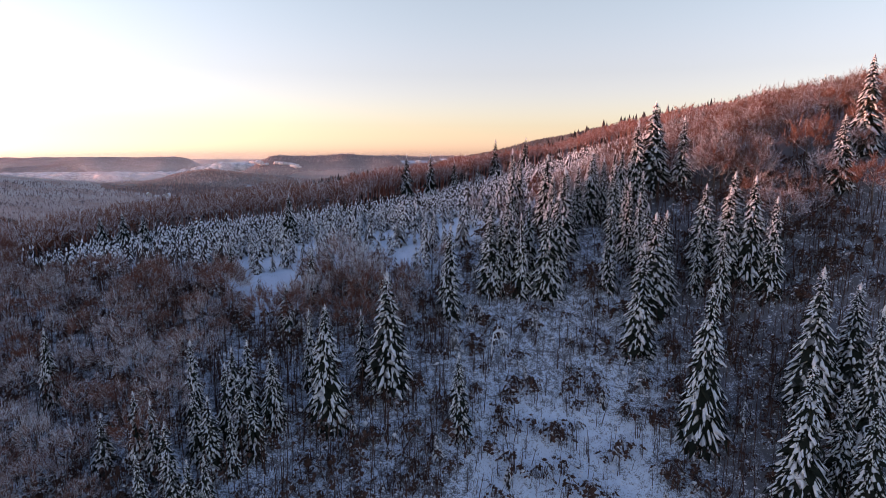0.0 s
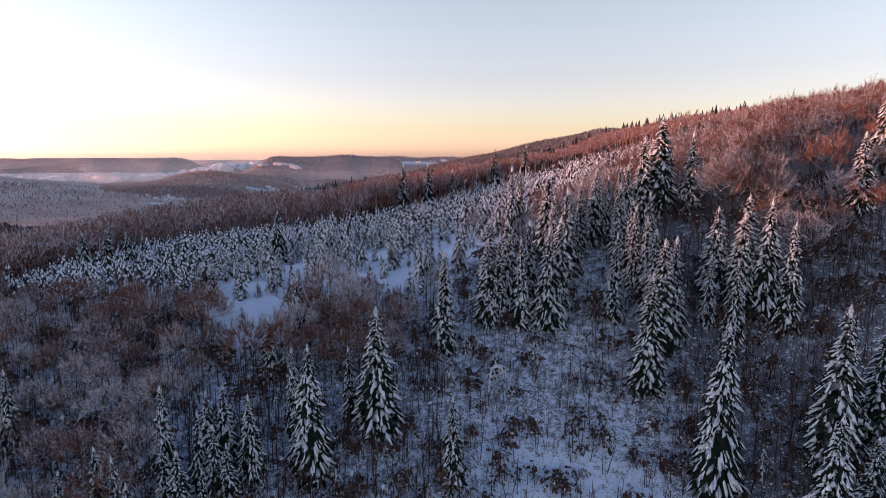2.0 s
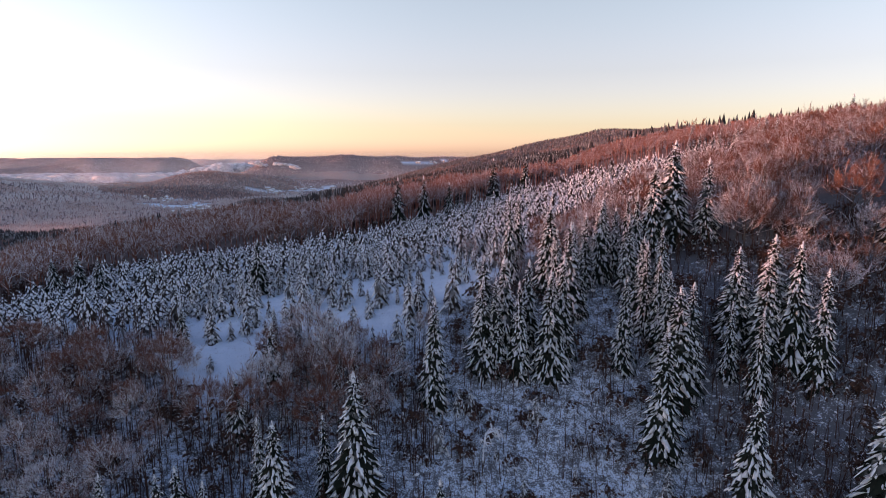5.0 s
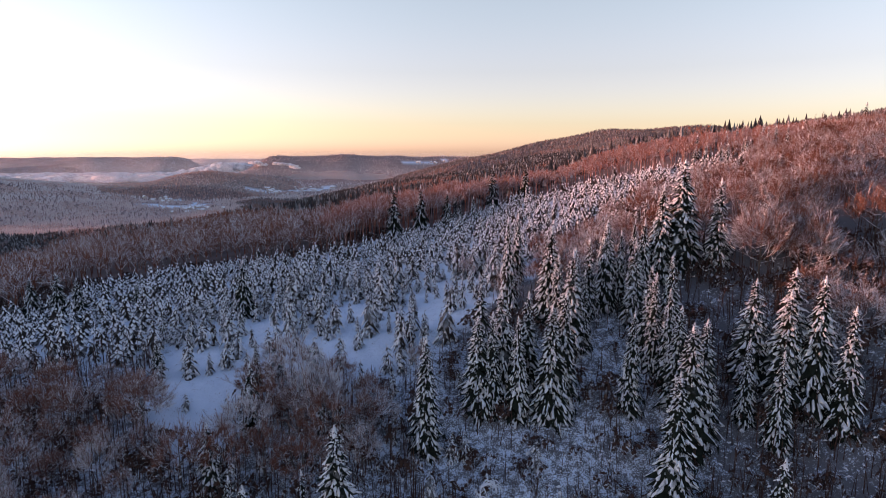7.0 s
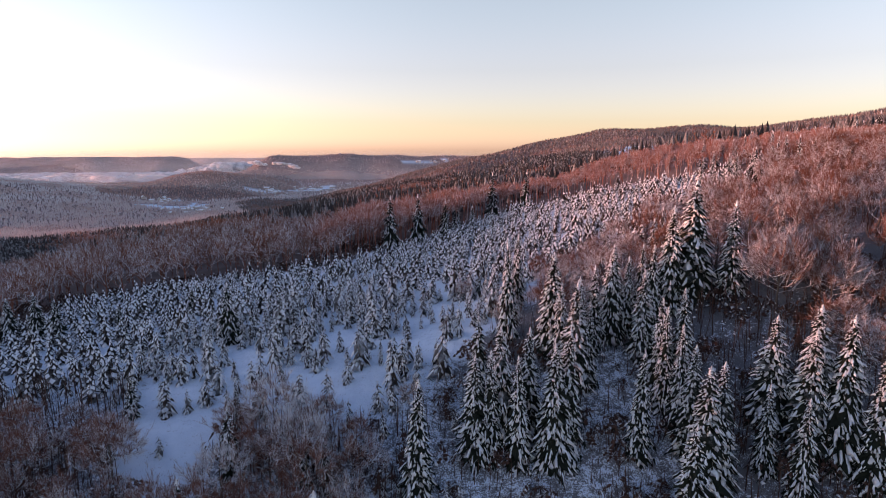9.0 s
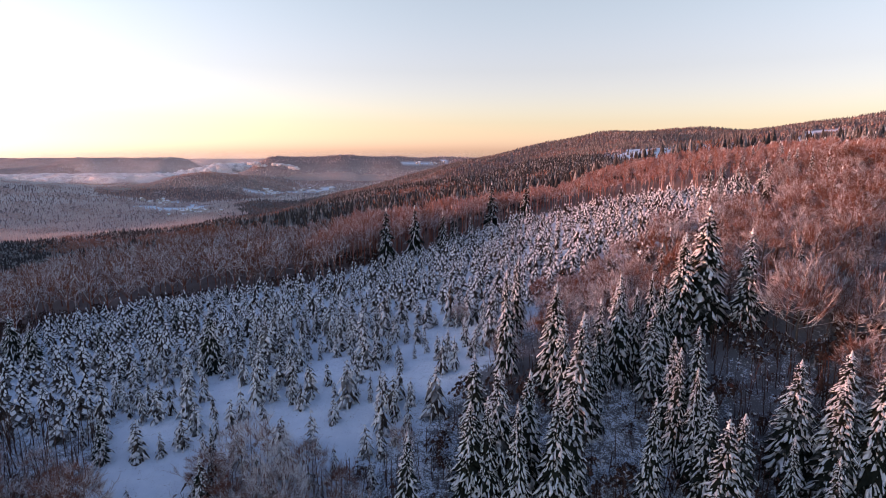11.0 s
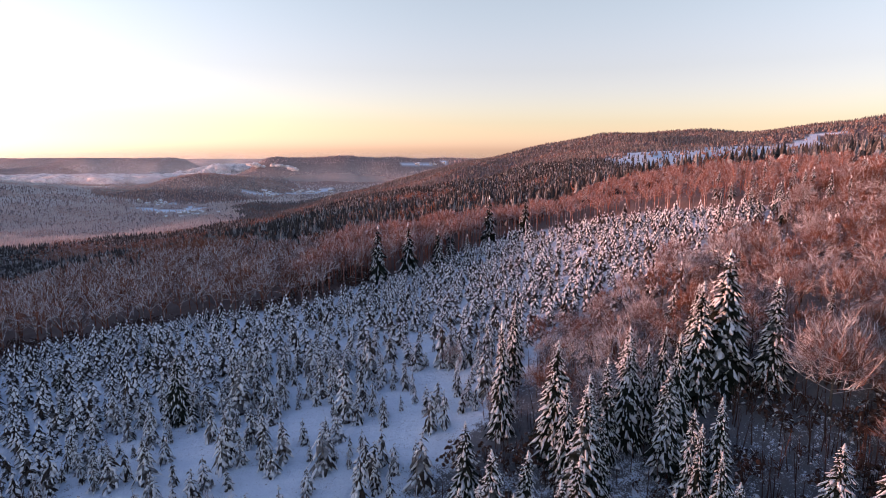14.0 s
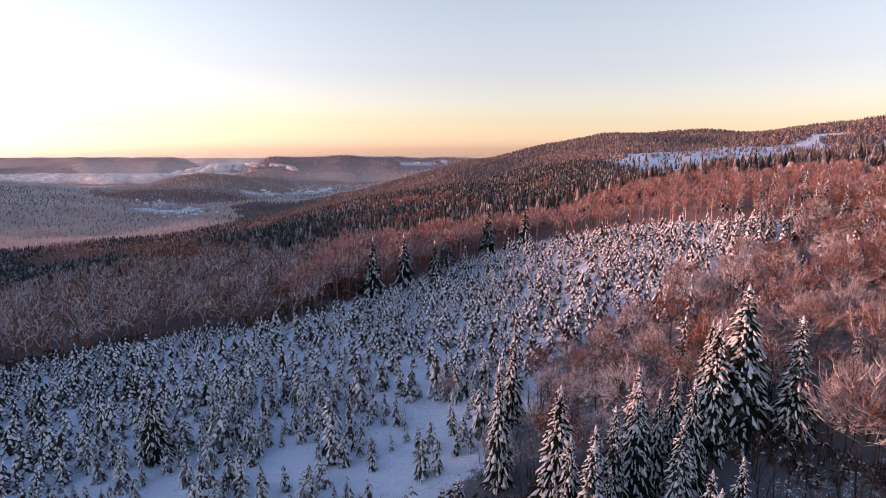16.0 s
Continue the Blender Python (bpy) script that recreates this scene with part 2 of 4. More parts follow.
def spread(geo, x, y, z, size, turn, tall=None):
    """The same small form at many places, as one mesh."""
    v, f = geo
    tall = size if tall is None else tall
    c, s = np.cos(turn)[:, None], np.sin(turn)[:, None]
    vx = (v[None, :, 0] * c - v[None, :, 1] * s) * size[:, None] + x[:, None]
    vy = (v[None, :, 0] * s + v[None, :, 1] * c) * size[:, None] + y[:, None]
    vz = v[None, :, 2] * tall[:, None] + z[:, None]
    out = np.stack([vx, vy, vz], -1).reshape(-1, 3)
    return out, (np.asarray(f)[None] + (np.arange(len(x)) * len(v))[:, None, None]).reshape(-1, 3)


def tube(points, radii, sides, twist=0.0):
    """A tapering limb along points, closed at its tip."""
    p, n = np.asarray(points, float), len(points)
    d = np.gradient(p, axis=0)
    d /= np.linalg.norm(d, axis=1)[:, None] + 1e-9
    ref = np.array([0.31, 0.17, 0.94]) if abs(d[0][2]) < 0.8 else np.array([0.97, 0.2, 0.1])
    a = np.cross(d, ref)
    a /= np.linalg.norm(a, axis=1)[:, None] + 1e-9
    b = np.cross(a, d)
    ang = np.arange(sides) / sides * 2 * np.pi + twist
    ring = p[:, None] + np.asarray(radii)[:, None, None] * (a[:, None] * np.cos(ang)[None, :, None] + b[:, None] * np.sin(ang)[None, :, None])
    f = []
    for i in range(n - 1):
        for k in range(sides):
            q, w = i * sides + k, i * sides + (k + 1) % sides
            f += [(q, q + sides, w), (w, q + sides, w + sides)]
    for k in range(1, sides - 1 if sides > 3 else 1):
        f.append(((n - 1) * sides, (n - 1) * sides + k, (n - 1) * sides + k + 1))
    return ring.reshape(-1, 3), np.array(f)


def spike(b, e, rad):
    """A thin twig that runs out to a point."""
    d = e - b
    a = np.cross(d, [0.31, 0.17, 0.94])
    a = a / (np.linalg.norm(a) + 1e-9) * rad
    c = np.cross(a, d)
    c = c / (np.linalg.norm(c) + 1e-9) * rad
    return np.array([b + a, b - 0.5 * a + 0.87 * c, b - 0.5 * a - 0.87 * c, e]), np.array([(0, 1, 3), (1, 2, 3), (2, 0, 3)])


# ---- spruces ----
def bough(r, base, az, length, lift, droop, wide, cuts):
    """A drooping bough: ridge, two ragged flanks and a keel below."""
    out = np.array([math.cos(az), math.sin(az), 0.0])
    side = np.array([-out[1], out[0], 0.0])
    s = np.linspace(0, 1, cuts + 1)
    mid = base + out * (length * s)[:, None] + np.array([0, 0, 1.0]) * (lift * length * s - droop * length * s ** 1.7)[:, None]
    w = wide * length * np.clip(np.sin(np.clip(s * 0.9 + 0.1, 0, 1) * np.pi), 0.06, 1)
    v, f = [], []
    for i in range(cuts + 1):
        jl, jr = r.uniform(0.6, 1.35), r.uniform(0.6, 1.35)
        dl, dr = r.uniform(0.5, 1.1), r.uniform(0.5, 1.1)
        v += [mid[i], mid[i] + side * w[i] * jl - np.array([0, 0, w[i] * dl]), mid[i] - side * w[i] * jr - np.array([0, 0, w[i] * dr]),
              mid[i] - np.array([0, 0, 0.45 * w[i]])]
    for i in range(cuts):
        a, b = 4 * i, 4 * i + 4
        for p, q in ((0, 1), (1, 3), (3, 2), (2, 0)):
            f += [(a + p, b + p, a + q), (a + q, b + p, b + q)]
    return (np.array(v), np.array(f)), mid, w, side


def fingers(r, mid, w, side, n):
    """Hanging twigs at the rim of a bough."""
    out = []
    for k in range(n):
        i = r.randint(1, len(mid))
        sgn = 1 if k % 2 else -1
        a = mid[i] + side * sgn * w[i] * r.uniform(0.3, 0.9)
        d = side * sgn * r.uniform(0.2, 0.7) + (mid[-1] - mid[0]) / (np.linalg.norm(mid[-1] - mid[0]) + 1e-6) * r.uniform(0.2, 1.0) + np.array([0, 0, -r.uniform(0.5, 1.2)])
        ln = max(w.max(), 0.15) * r.uniform(0.7, 1.5)
        d = d / np.linalg.norm(d) * ln
        e = np.cross(d, [0.2, 0.3, 0.9])
        e = e / (np.linalg.norm(e) + 1e-6) * ln * 0.16
        g = np.array([0, 0, ln * 0.16])
        out.append((np.array([a + e, a - e, a + g, a + d]), np.array([(0, 1, 3), (1, 2, 3), (2, 0, 3), (0, 2, 1)])))
    return out


LUMP = np.array([(1, 2, 4), (2, 0, 4), (0, 3, 4), (3, 1, 4), (2, 1, 5), (0, 2, 5), (3, 0, 5), (1, 3, 5)])


def lump(r, at_point, along, across, up):
    """A small uneven cushion of snow."""
    j = r.uniform(0.7, 1.3, 6)
    return np.array([at_point - along * j[0], at_point + along * j[1], at_point + across * j[2], at_point - across * j[3],
                     at_point + up * j[4] + across * r.uniform(-0.3, 0.3), at_point - up * 0.5 * j[5]]), LUMP


DRAPE = np.array([f for i in range(2) for p, q in ((0, 1), (1, 3), (3, 2), (2, 0))
                  for f in ((4 * i + p, 4 * i + 4 + p, 4 * i + q), (4 * i + q, 4 * i + 4 + p, 4 * i + 4 + q))])


def cushion(r, mid, w, side, load):
    """Snow draped along a bough in short uneven clumps that hang over its flanks."""
    t, out = np.linspace(0, 1, len(mid)), []
    length = np.linalg.norm(mid[-1] - mid[0])
    up = np.array([0, 0, 1.0])
    for a in (0.2, 0.45, 0.72) if length > 1.5 else (0.3, 0.66):
        if r.uniform() < 0.12:
            continue
        a = a + r.uniform(-0.1, 0.1)
        b, shift, v = a + r.uniform(0.22, 0.42), r.uniform(-0.75, 0.75), []
        for k, s in enumerate(np.linspace(a, b, 3)):
            c = np.array([np.interp(s, t, mid[:, q]) for q in range(3)])
            wb = np.interp(s, t, w)
            ww = (wb * 0.62 + 0.025 * length + 0.04) * load * r.uniform(0.5, 0.95) * (0.4, 1.0, 0.55)[k]
            c = c + side * shift * wb * (0.5, 1.0, 1.1)[k] - up * abs(shift) * 0.5 * wb
            jl, jr = r.uniform(0.6, 1.3, 2)
            v += [c + up * (0.4 * ww + 0.05), c + side * ww * jl - up * ww * r.uniform(0.2, 0.8), c - side * ww * jr - up * ww * r.uniform(0.2, 0.8), c - up * 0.15 * ww]
        out.append((np.array(v), DRAPE))
    return out


def spruce_geo(seed, h, wide, whorls, per, cuts, nfing, snow, bare=0.06, load=1.0, blunt=0.78, hang=1.0):
    """Trunk, boughs and lying snow of one spruce h metres high."""
    r = np.random.RandomState(seed)
    bend = r.uniform(-0.02, 0.02, 2) * h
    zs = np.linspace(-0.02 * h - 0.4, h, 6)
    trunk = tube([(bend[0] * (z / h) ** 2, bend[1] * (z / h) ** 2, z) for z in zs], [max(0.015 * h * (1 - max(z, 0) / h) ** 0.8, 0.012) for z in zs], 6)
    needles, cushions = [], []
    for k in range(whorls):
        t = bare + (0.985 - bare) * (k / (whorls - 1)) ** 0.92
        z = t * h
        reach = wide * (1 - t) ** blunt * (0.75 + 0.25 * min(1, (t - bare) * 8 + 0.3)) + 0.018 * h
        n = max(3, int(round(per * (0.55 + 0.45 * (1 - t)))))
        a0 = r.uniform(0, 6.283)
        for j in range(n):
            ln = reach * r.uniform(0.58, 1.15)
            az = a0 + 6.283 * j / n + r.uniform(-0.3, 0.3)
            zz = z + r.uniform(-0.5, 0.5) * h / whorls
            base = np.array([bend[0] * t * t, bend[1] * t * t, zz])
            g, mid, w, side = bough(r, base, az, ln, r.uniform(0.0, 0.15) + 0.35 * t ** 3, r.uniform(0.55, 1.0) * hang, r.uniform(0.2, 0.32), cuts)
            needles.append(g)
            needles += fingers(r, mid, w, side, nfing)
            if r.uniform() < snow:
                cushions += cushion(r, mid, w, side, load)
    top = np.array([bend[0], bend[1], h * 0.93])
    cushions.append(tube([top, top + [0, 0, 0.04 * h], top + [0, 0, 0.085 * h]], [0.010 * h, 0.013 * h, 0.003 * h], 5))
    return trunk, joined(needles), joined(cushions)


def spruce(geo, needle=None):
    """A spruce as one thing with its parts."""
    e = new("spruce_tree")
    part("trunk", geo[0], M_BARK, e, "grey-brown scaly trunk", True)
    tagged(part("foliage", geo[1], needle or M_NEEDLE, e, "dark green drooping boughs"), kind="stuff")
    tagged(part("snow_load", geo[2], M_SNOW, e, "white snow cushions lying on the boughs", True), kind="stuff")
    return e


# ---- bare broadleaved trees ----
def beech_geo(seed, h, crown, limbs, branches, twigs, thin=1.0, fork=0.3, lace=0.04):
    """Trunk, limbs and twigs of a leafless tree h metres high."""
    r = np.random.RandomState(seed)
    lean = r.uniform(-0.04, 0.04, 2) * h
    tz = np.array([-0.6, 0.15, 0.35, 0.6, 0.85]) * np.array([1, h, h, h, h])
    up = np.clip(tz / h, 0, 1)
    path = np.stack([lean[0] * up ** 1.5, lean[1] * up, tz], 1)
    path[1:, :2] += r.uniform(-0.015, 0.015, (4, 2)) * h
    trunk = tube(path, np.array([0.016, 0.013, 0.010, 0.006, 0.002]) * h, 6)
    boughs, sprays = [], []
    for i in range(limbs):
        t = fork + (0.72 - fork) * (i + r.uniform(0, 0.8)) / limbs
        b = np.array([np.interp(t * h, tz, path[:, k]) for k in range(3)])
        az, e = i * 2.4 + r.uniform(-0.5, 0.5), crown * math.sqrt((limbs - i - r.uniform(0, 0.9)) / limbs)
        p2 = np.array([math.cos(az) * e, math.sin(az) * e, h * (1.0 - 0.42 * (e / crown) ** 2) * r.uniform(0.9, 1.02)])
        p1 = b * 0.5 + p2 * 0.5 + np.array([math.cos(az), math.sin(az), -0.5]) * 0.08 * h + r.normal(0, 0.02, 3) * h
        rad = 0.0052 * h * (1 - 0.5 * t) * thin
        limb = [tube([b, p1, p2], [rad, rad * 0.65, rad * 0.22], 4)]
        d = (p2 - p1) / np.linalg.norm(p2 - p1)
        for j in range(branches):
            s = r.uniform(0.05, 0.95)
            q = p1 + (p2 - p1) * s if r.uniform() < 0.75 else b + (p1 - b) * (0.4 + 0.6 * s)
            dd = d * 0.9 + r.normal(0, 0.42, 3) + np.array([0, 0, 0.2])
            dd = dd / np.linalg.norm(dd)
            l2 = crown * r.uniform(0.26, 0.46)
            bend, e2 = q + dd * l2 * 0.5 + r.normal(0, 0.06, 3) * l2, q + (dd + [0, 0, 0.18]) * l2
            limb.append(tube([q, bend, e2], [max(rad * 0.5, lace), 0.8 * lace, 0.35 * lace], 3))
            # fine twigs fan out from the branch's outer half
            for k in range(max(1, round(0.45 * twigs / (limbs * branches)))):
                g = r.uniform(0.25, 1.0)
                root = q + (bend - q) * 2 * g if g < 0.5 else bend + (e2 - bend) * (2 * g - 1)
                way = dd * 0.8 + r.normal(0, 0.5, 3) + np.array([0, 0, 0.4])
                sprays.append(spike(root, root + way / np.linalg.norm(way) * crown * r.uniform(0.10, 0.24), 0.024 * thin))
        boughs.append(joined(limb))
    # and thicken, spray by spray, into the rounded outline of the crown
    heart = np.array([lean[0] * 0.6, lean[1] * 0.6, 0.55 * h])
    for k in range(round(0.75 * twigs / 16)):
        a, z = r.uniform(0, 6.283), r.uniform(-0.35, 1.0)
        c = math.sqrt(1 - z * z)
        ray = np.array([math.cos(a) * c * crown, math.sin(a) * c * crown, z * 0.42 * h]) * (0.88 + 0.12 * math.sin(3 * a + seed) + 0.1 * math.sin(5 * z + 2 * a))
        root = heart + ray * r.uniform(0.62, 0.85)
        for q in range(16):
            way = ray / np.linalg.norm(ray) * 0.7 + r.normal(0, 0.42, 3) + np.array([0, 0, 0.5])
            start = root + r.normal(0, 0.035, 3) * crown
            sprays.append(spike(start, start + way / np.linalg.norm(way) * crown * r.uniform(0.14, 0.27), 0.036 * thin))
    return trunk, boughs, joined(sprays)


def beech(geo):
    e = new("beech_tree")
    part("trunk", geo[0], M_TRUNK, e, "grey smooth trunk", True)
    for limb in geo[1]:
        part("limb", limb, M_LACED, e, "snow-laced branch")
    tagged(part("twig_crown", geo[2], M_TWIG, e, "reddish brown bare twigs dusted with snow"), kind="stuff")
    return e


def small_spruce(seed):
    """A young spruce of unit height, for the thick of the plantation: ragged hanging boughs, and the snow on them."""
    r = np.random.RandomState(seed)
    green, white = [], []
    lean, girth, blunt = r.normal(0, 0.05, 2), r.uniform(0.22, 0.32), r.uniform(1.3, 2.6)
    for k in range(6):
        z = 0.08 + 0.80 * k / 6
        axis = np.array([lean[0] * z, lean[1] * z, 0])
        reach = girth * (1 - z ** blunt) + 0.03
        n = 4 if k < 4 else 3
        for j in range(n):
            a = 6.283 * j / n + k * 1.1 + r.uniform(-0.4, 0.4)
            ln = reach * r.uniform(0.45, 1.35)
            o, s = np.array([math.cos(a), math.sin(a), 0]), np.array([-math.sin(a), math.cos(a), 0])
            zz = z + r.uniform(-0.05, 0.05)
            b, tip = axis + [0, 0, zz + 0.10], axis + o * ln + [0, 0, zz - 0.15]
            m = axis + o * ln * 0.6 + [0, 0, zz + 0.01]
            w = ln * r.uniform(0.35, 0.6) + 0.015
            green.append((np.array([b, m + s * w - [0, 0, 0.04], m - s * w - [0, 0, 0.04], tip, m - [0, 0, 0.09]]), np.array([(0, 1, 3), (0, 3, 2), (1, 4, 3), (4, 2, 3), (0, 4, 1), (0, 2, 4)])))
            if r.uniform() < 0.7:
                w *= r.uniform(0.5, 1.0)
                c, e = axis + o * ln * r.uniform(0.2, 0.45) + [0, 0, zz + 0.06], axis + o * ln * r.uniform(0.95, 1.15) + [0, 0, zz - 0.10]
                m = (c + e) / 2 + s * w * r.uniform(-0.3, 0.3) + [0, 0, 0.012]
                t = m + o * 0.015 + [0, 0, 0.055]
                white.append((np.array([c, m + s * w - [0, 0, 0.03], m - s * w - [0, 0, 0.03], e, t, m - [0, 0, 0.02]]), np.array([(0, 4, 1), (4, 3, 1), (0, 2, 4), (4, 2, 3), (0, 1, 5), (1, 3, 5), (3, 2, 5), (2, 0, 5)])))
    top = np.array([lean[0], lean[1], 0])
    white.append(tube([top * 0.9 + [0, 0, 0.88], top + [0, 0, 0.95], top + [0, 0, 1.0]], [0.045, 0.04, 0.01], 4))
    return joined(green), joined(white)


def sapling(seed):
    """A thin bare stem of unit height with a few side twigs."""
    r = np.random.RandomState(seed)
    lean = r.normal(0, 0.09, 2)
    out = [tube([(0, 0, 0), (lean[0], lean[1], 1.0)], [0.02, 0.008], 3)]
    for k in range(4):
        z = r.uniform(0.25, 0.9)
        a, e = r.uniform(0, 6.283), r.uniform(0.1, 0.26)
        b = np.array([lean[0] * z, lean[1] * z, z])
        out.append(spike(b, b + [math.cos(a) * e, math.sin(a) * e, r.uniform(0.05, 0.3)], 0.009))
    return joined(out)


def bush(seed):
    """A snow-laden bush of unit height: stems that arch over, with snow strung along them."""
    r = np.random.RandomState(seed)
    out = []
    for k in range(9):
        a, e, h = r.uniform(0, 6.283), r.uniform(0.25, 0.8), r.uniform(0.55, 1.0)
        o = np.array([math.cos(a), math.sin(a), 0])
        bow, tip = o * e * 0.55 + [0, 0, h], o * e * 1.15 + r.normal(0, 0.1, 3) + [0, 0, h * r.uniform(0.45, 0.85)]
        out.append(tube([o * 0.05, bow, tip], [0.016, 0.014, 0.010], 3))
        for q in (0.35, 0.7, 1.05)[r.randint(0, 2):]:
            out.append(lump(r, bow + (tip - bow) * q + [0, 0, 0.03], (tip - bow) * 0.22, np.array([-o[1], o[0], 0]) * r.uniform(0.08, 0.18), np.array([0, 0, 0.11])))
    return joined(out)


# ---- forms for woods too far to tell tree from tree ----
def far_spruce(seed, tiers, sides):
    """A small spruce of unit height: ragged tiers."""
    r = np.random.RandomState(seed)
    out = []
    for k in range(tiers):
        z0, z1 = 0.05 + 0.8 * k / tiers, min(1.0, 0.05 + 0.8 * (k + 1.7) / tiers)
        rad = 0.20 * (1 - z0) + 0.02
        a = np.arange(sides) / sides * 6.283 + r.uniform(0, 6.283)
        rr = rad * r.uniform(0.6, 1.25, sides)
        v = np.concatenate([np.stack([np.cos(a) * rr, np.sin(a) * rr, z0 - 0.06 * r.uniform(0, 1, sides)], 1), [[0, 0, z1]]])
        out.append((v, np.array([(i, (i + 1) % sides, sides) for i in range(sides)])))
    return joined(out)


def far_beech(seed, limbs, twigs, thick=0.009, fork=0.25, wide=0.42):
    """A bare tree of unit height: stem, limbs that fan out, and twigs on their outer halves."""
    r = np.random.RandomState(seed)
    out = [tube([(0, 0, -0.05), (r.normal(0, 0.02), r.normal(0, 0.02), 0.7)], [0.018, 0.008], 3)]
    for k in range(limbs):
        a, e = 2.4 * k + r.uniform(-0.4, 0.4), math.sqrt((k + r.uniform(0.1, 0.9)) / limbs)
        b = np.array([0, 0, fork + 0.35 * r.uniform(0, 1)])
        tip = np.array([math.cos(a) * e * wide, math.sin(a) * e * wide, (0.97 - (0.95 - fork) * 0.45 * e * e) * r.uniform(0.92, 1.03)])
        out.append(spike(b, tip, thick * 1.3))
        for j in range(twigs):
            root = b + (tip - b) * (0.78 + 0.2 * r.uniform(-1, 1)) + r.normal(0, 0.02, 3)
            way = (tip - b) / np.linalg.norm(tip - b) * 0.7 + r.normal(0, 0.45, 3) + [0, 0, 0.3]
            out.append(spike(root, root + way / np.linalg.norm(way) * r.uniform(0.1, 0.2), thick))
    return joined(out)


import itertools


# ---- the ground: one sheet to the horizon ----
def edge_left(v):
    """The plantation's border on its valley side."""
    return np.interp(v, [160, 172, 190, 215, 298, 325, 332, 345, 400], [-62, -90, -140, -170, -160, -110, -50, -38, -20])


def edge_right(v):
    """The plantation's border on its uphill side."""
    return np.interp(v, [185, 200, 215, 240, 258, 268, 276, 300, 330, 400], [8, 16, 30, 38, 62, 92, 116, 142, 160, 175])


def edge_far(u):
    """The plantation's border at its back."""
    return np.interp(u, [-60, -24, -8, 12, 51, 80, 105, 124, 136, 166], [342, 364, 376, 402, 415, 396, 375, 352, 326, 290])


GLADES = [(10, ((-52, 160), (-60, 190), (-38, 181), (-16, 181))), (7, ((-60, 200), (-36, 208), (-10, 203), (16, 200))),
          (7, ((12, 200), (10, 228), (-2, 241), (8, 264))), (4.5, ((8, 268), (-20, 268), (-42, 272), (-47, 323)))]


def open_snow(u, v):
    """The glades that wind through the plantation, and the track along its border."""
    gap = -1e9
    for wide, way in GLADES:
        d = 1e9
        for (a, b), (c, e) in zip(way, way[1:]):
            t = np.clip(((u - a) * (c - a) + (v - b) * (e - b)) / ((c - a) ** 2 + (e - b) ** 2), 0, 1)
            d = np.minimum(d, np.hypot(u - a - t * (c - a), v - b - t * (e - b)))
        gap = np.maximum(gap, wide - d)
    track = (u - edge_left(v) < 9) & (v > 296) & (u > -125)
    return (gap + 5 * roll(u, v, 26, 21) > 0) | track


def meadow(u, v):
    """Open snow on the hill, and the fields round the villages."""
    m = (np.abs(v - 1110 - 0.92 * (u - 340)) < 215 + 80 * roll(u, v, 260, 41)) & (u > 325) & (u < 1120) & (v < 1660 + 40 * roll(u, v, 200, 48))
    m = m | (np.abs(v - 850 - 1.05 * (u - 546)) < 58 + 20 * roll(u, v, 200, 45)) & (u > 480)
    m = m | (np.hypot((u + 1080) / 1.3, v - 2310) < 100 + 70 * roll(u, v, 150, 42))
    t = np.clip((v - 2850) / 420, 0, 1)
    m = m | (np.abs(u + 960 - 300 * t) < 45 + 30 * roll(u, v, 120, 46)) & (v > 2850) & (v < 3330)
    m = m | (u < -1450) & (v > 3500) & (v < 4150 + 0.1 * (u + 1450))
    return m | (np.abs(v - 3870 - 0.3 * (u + 242)) < 40 + 40 * roll(u, v, 130, 47)) & (u > -300) & (u < 40)


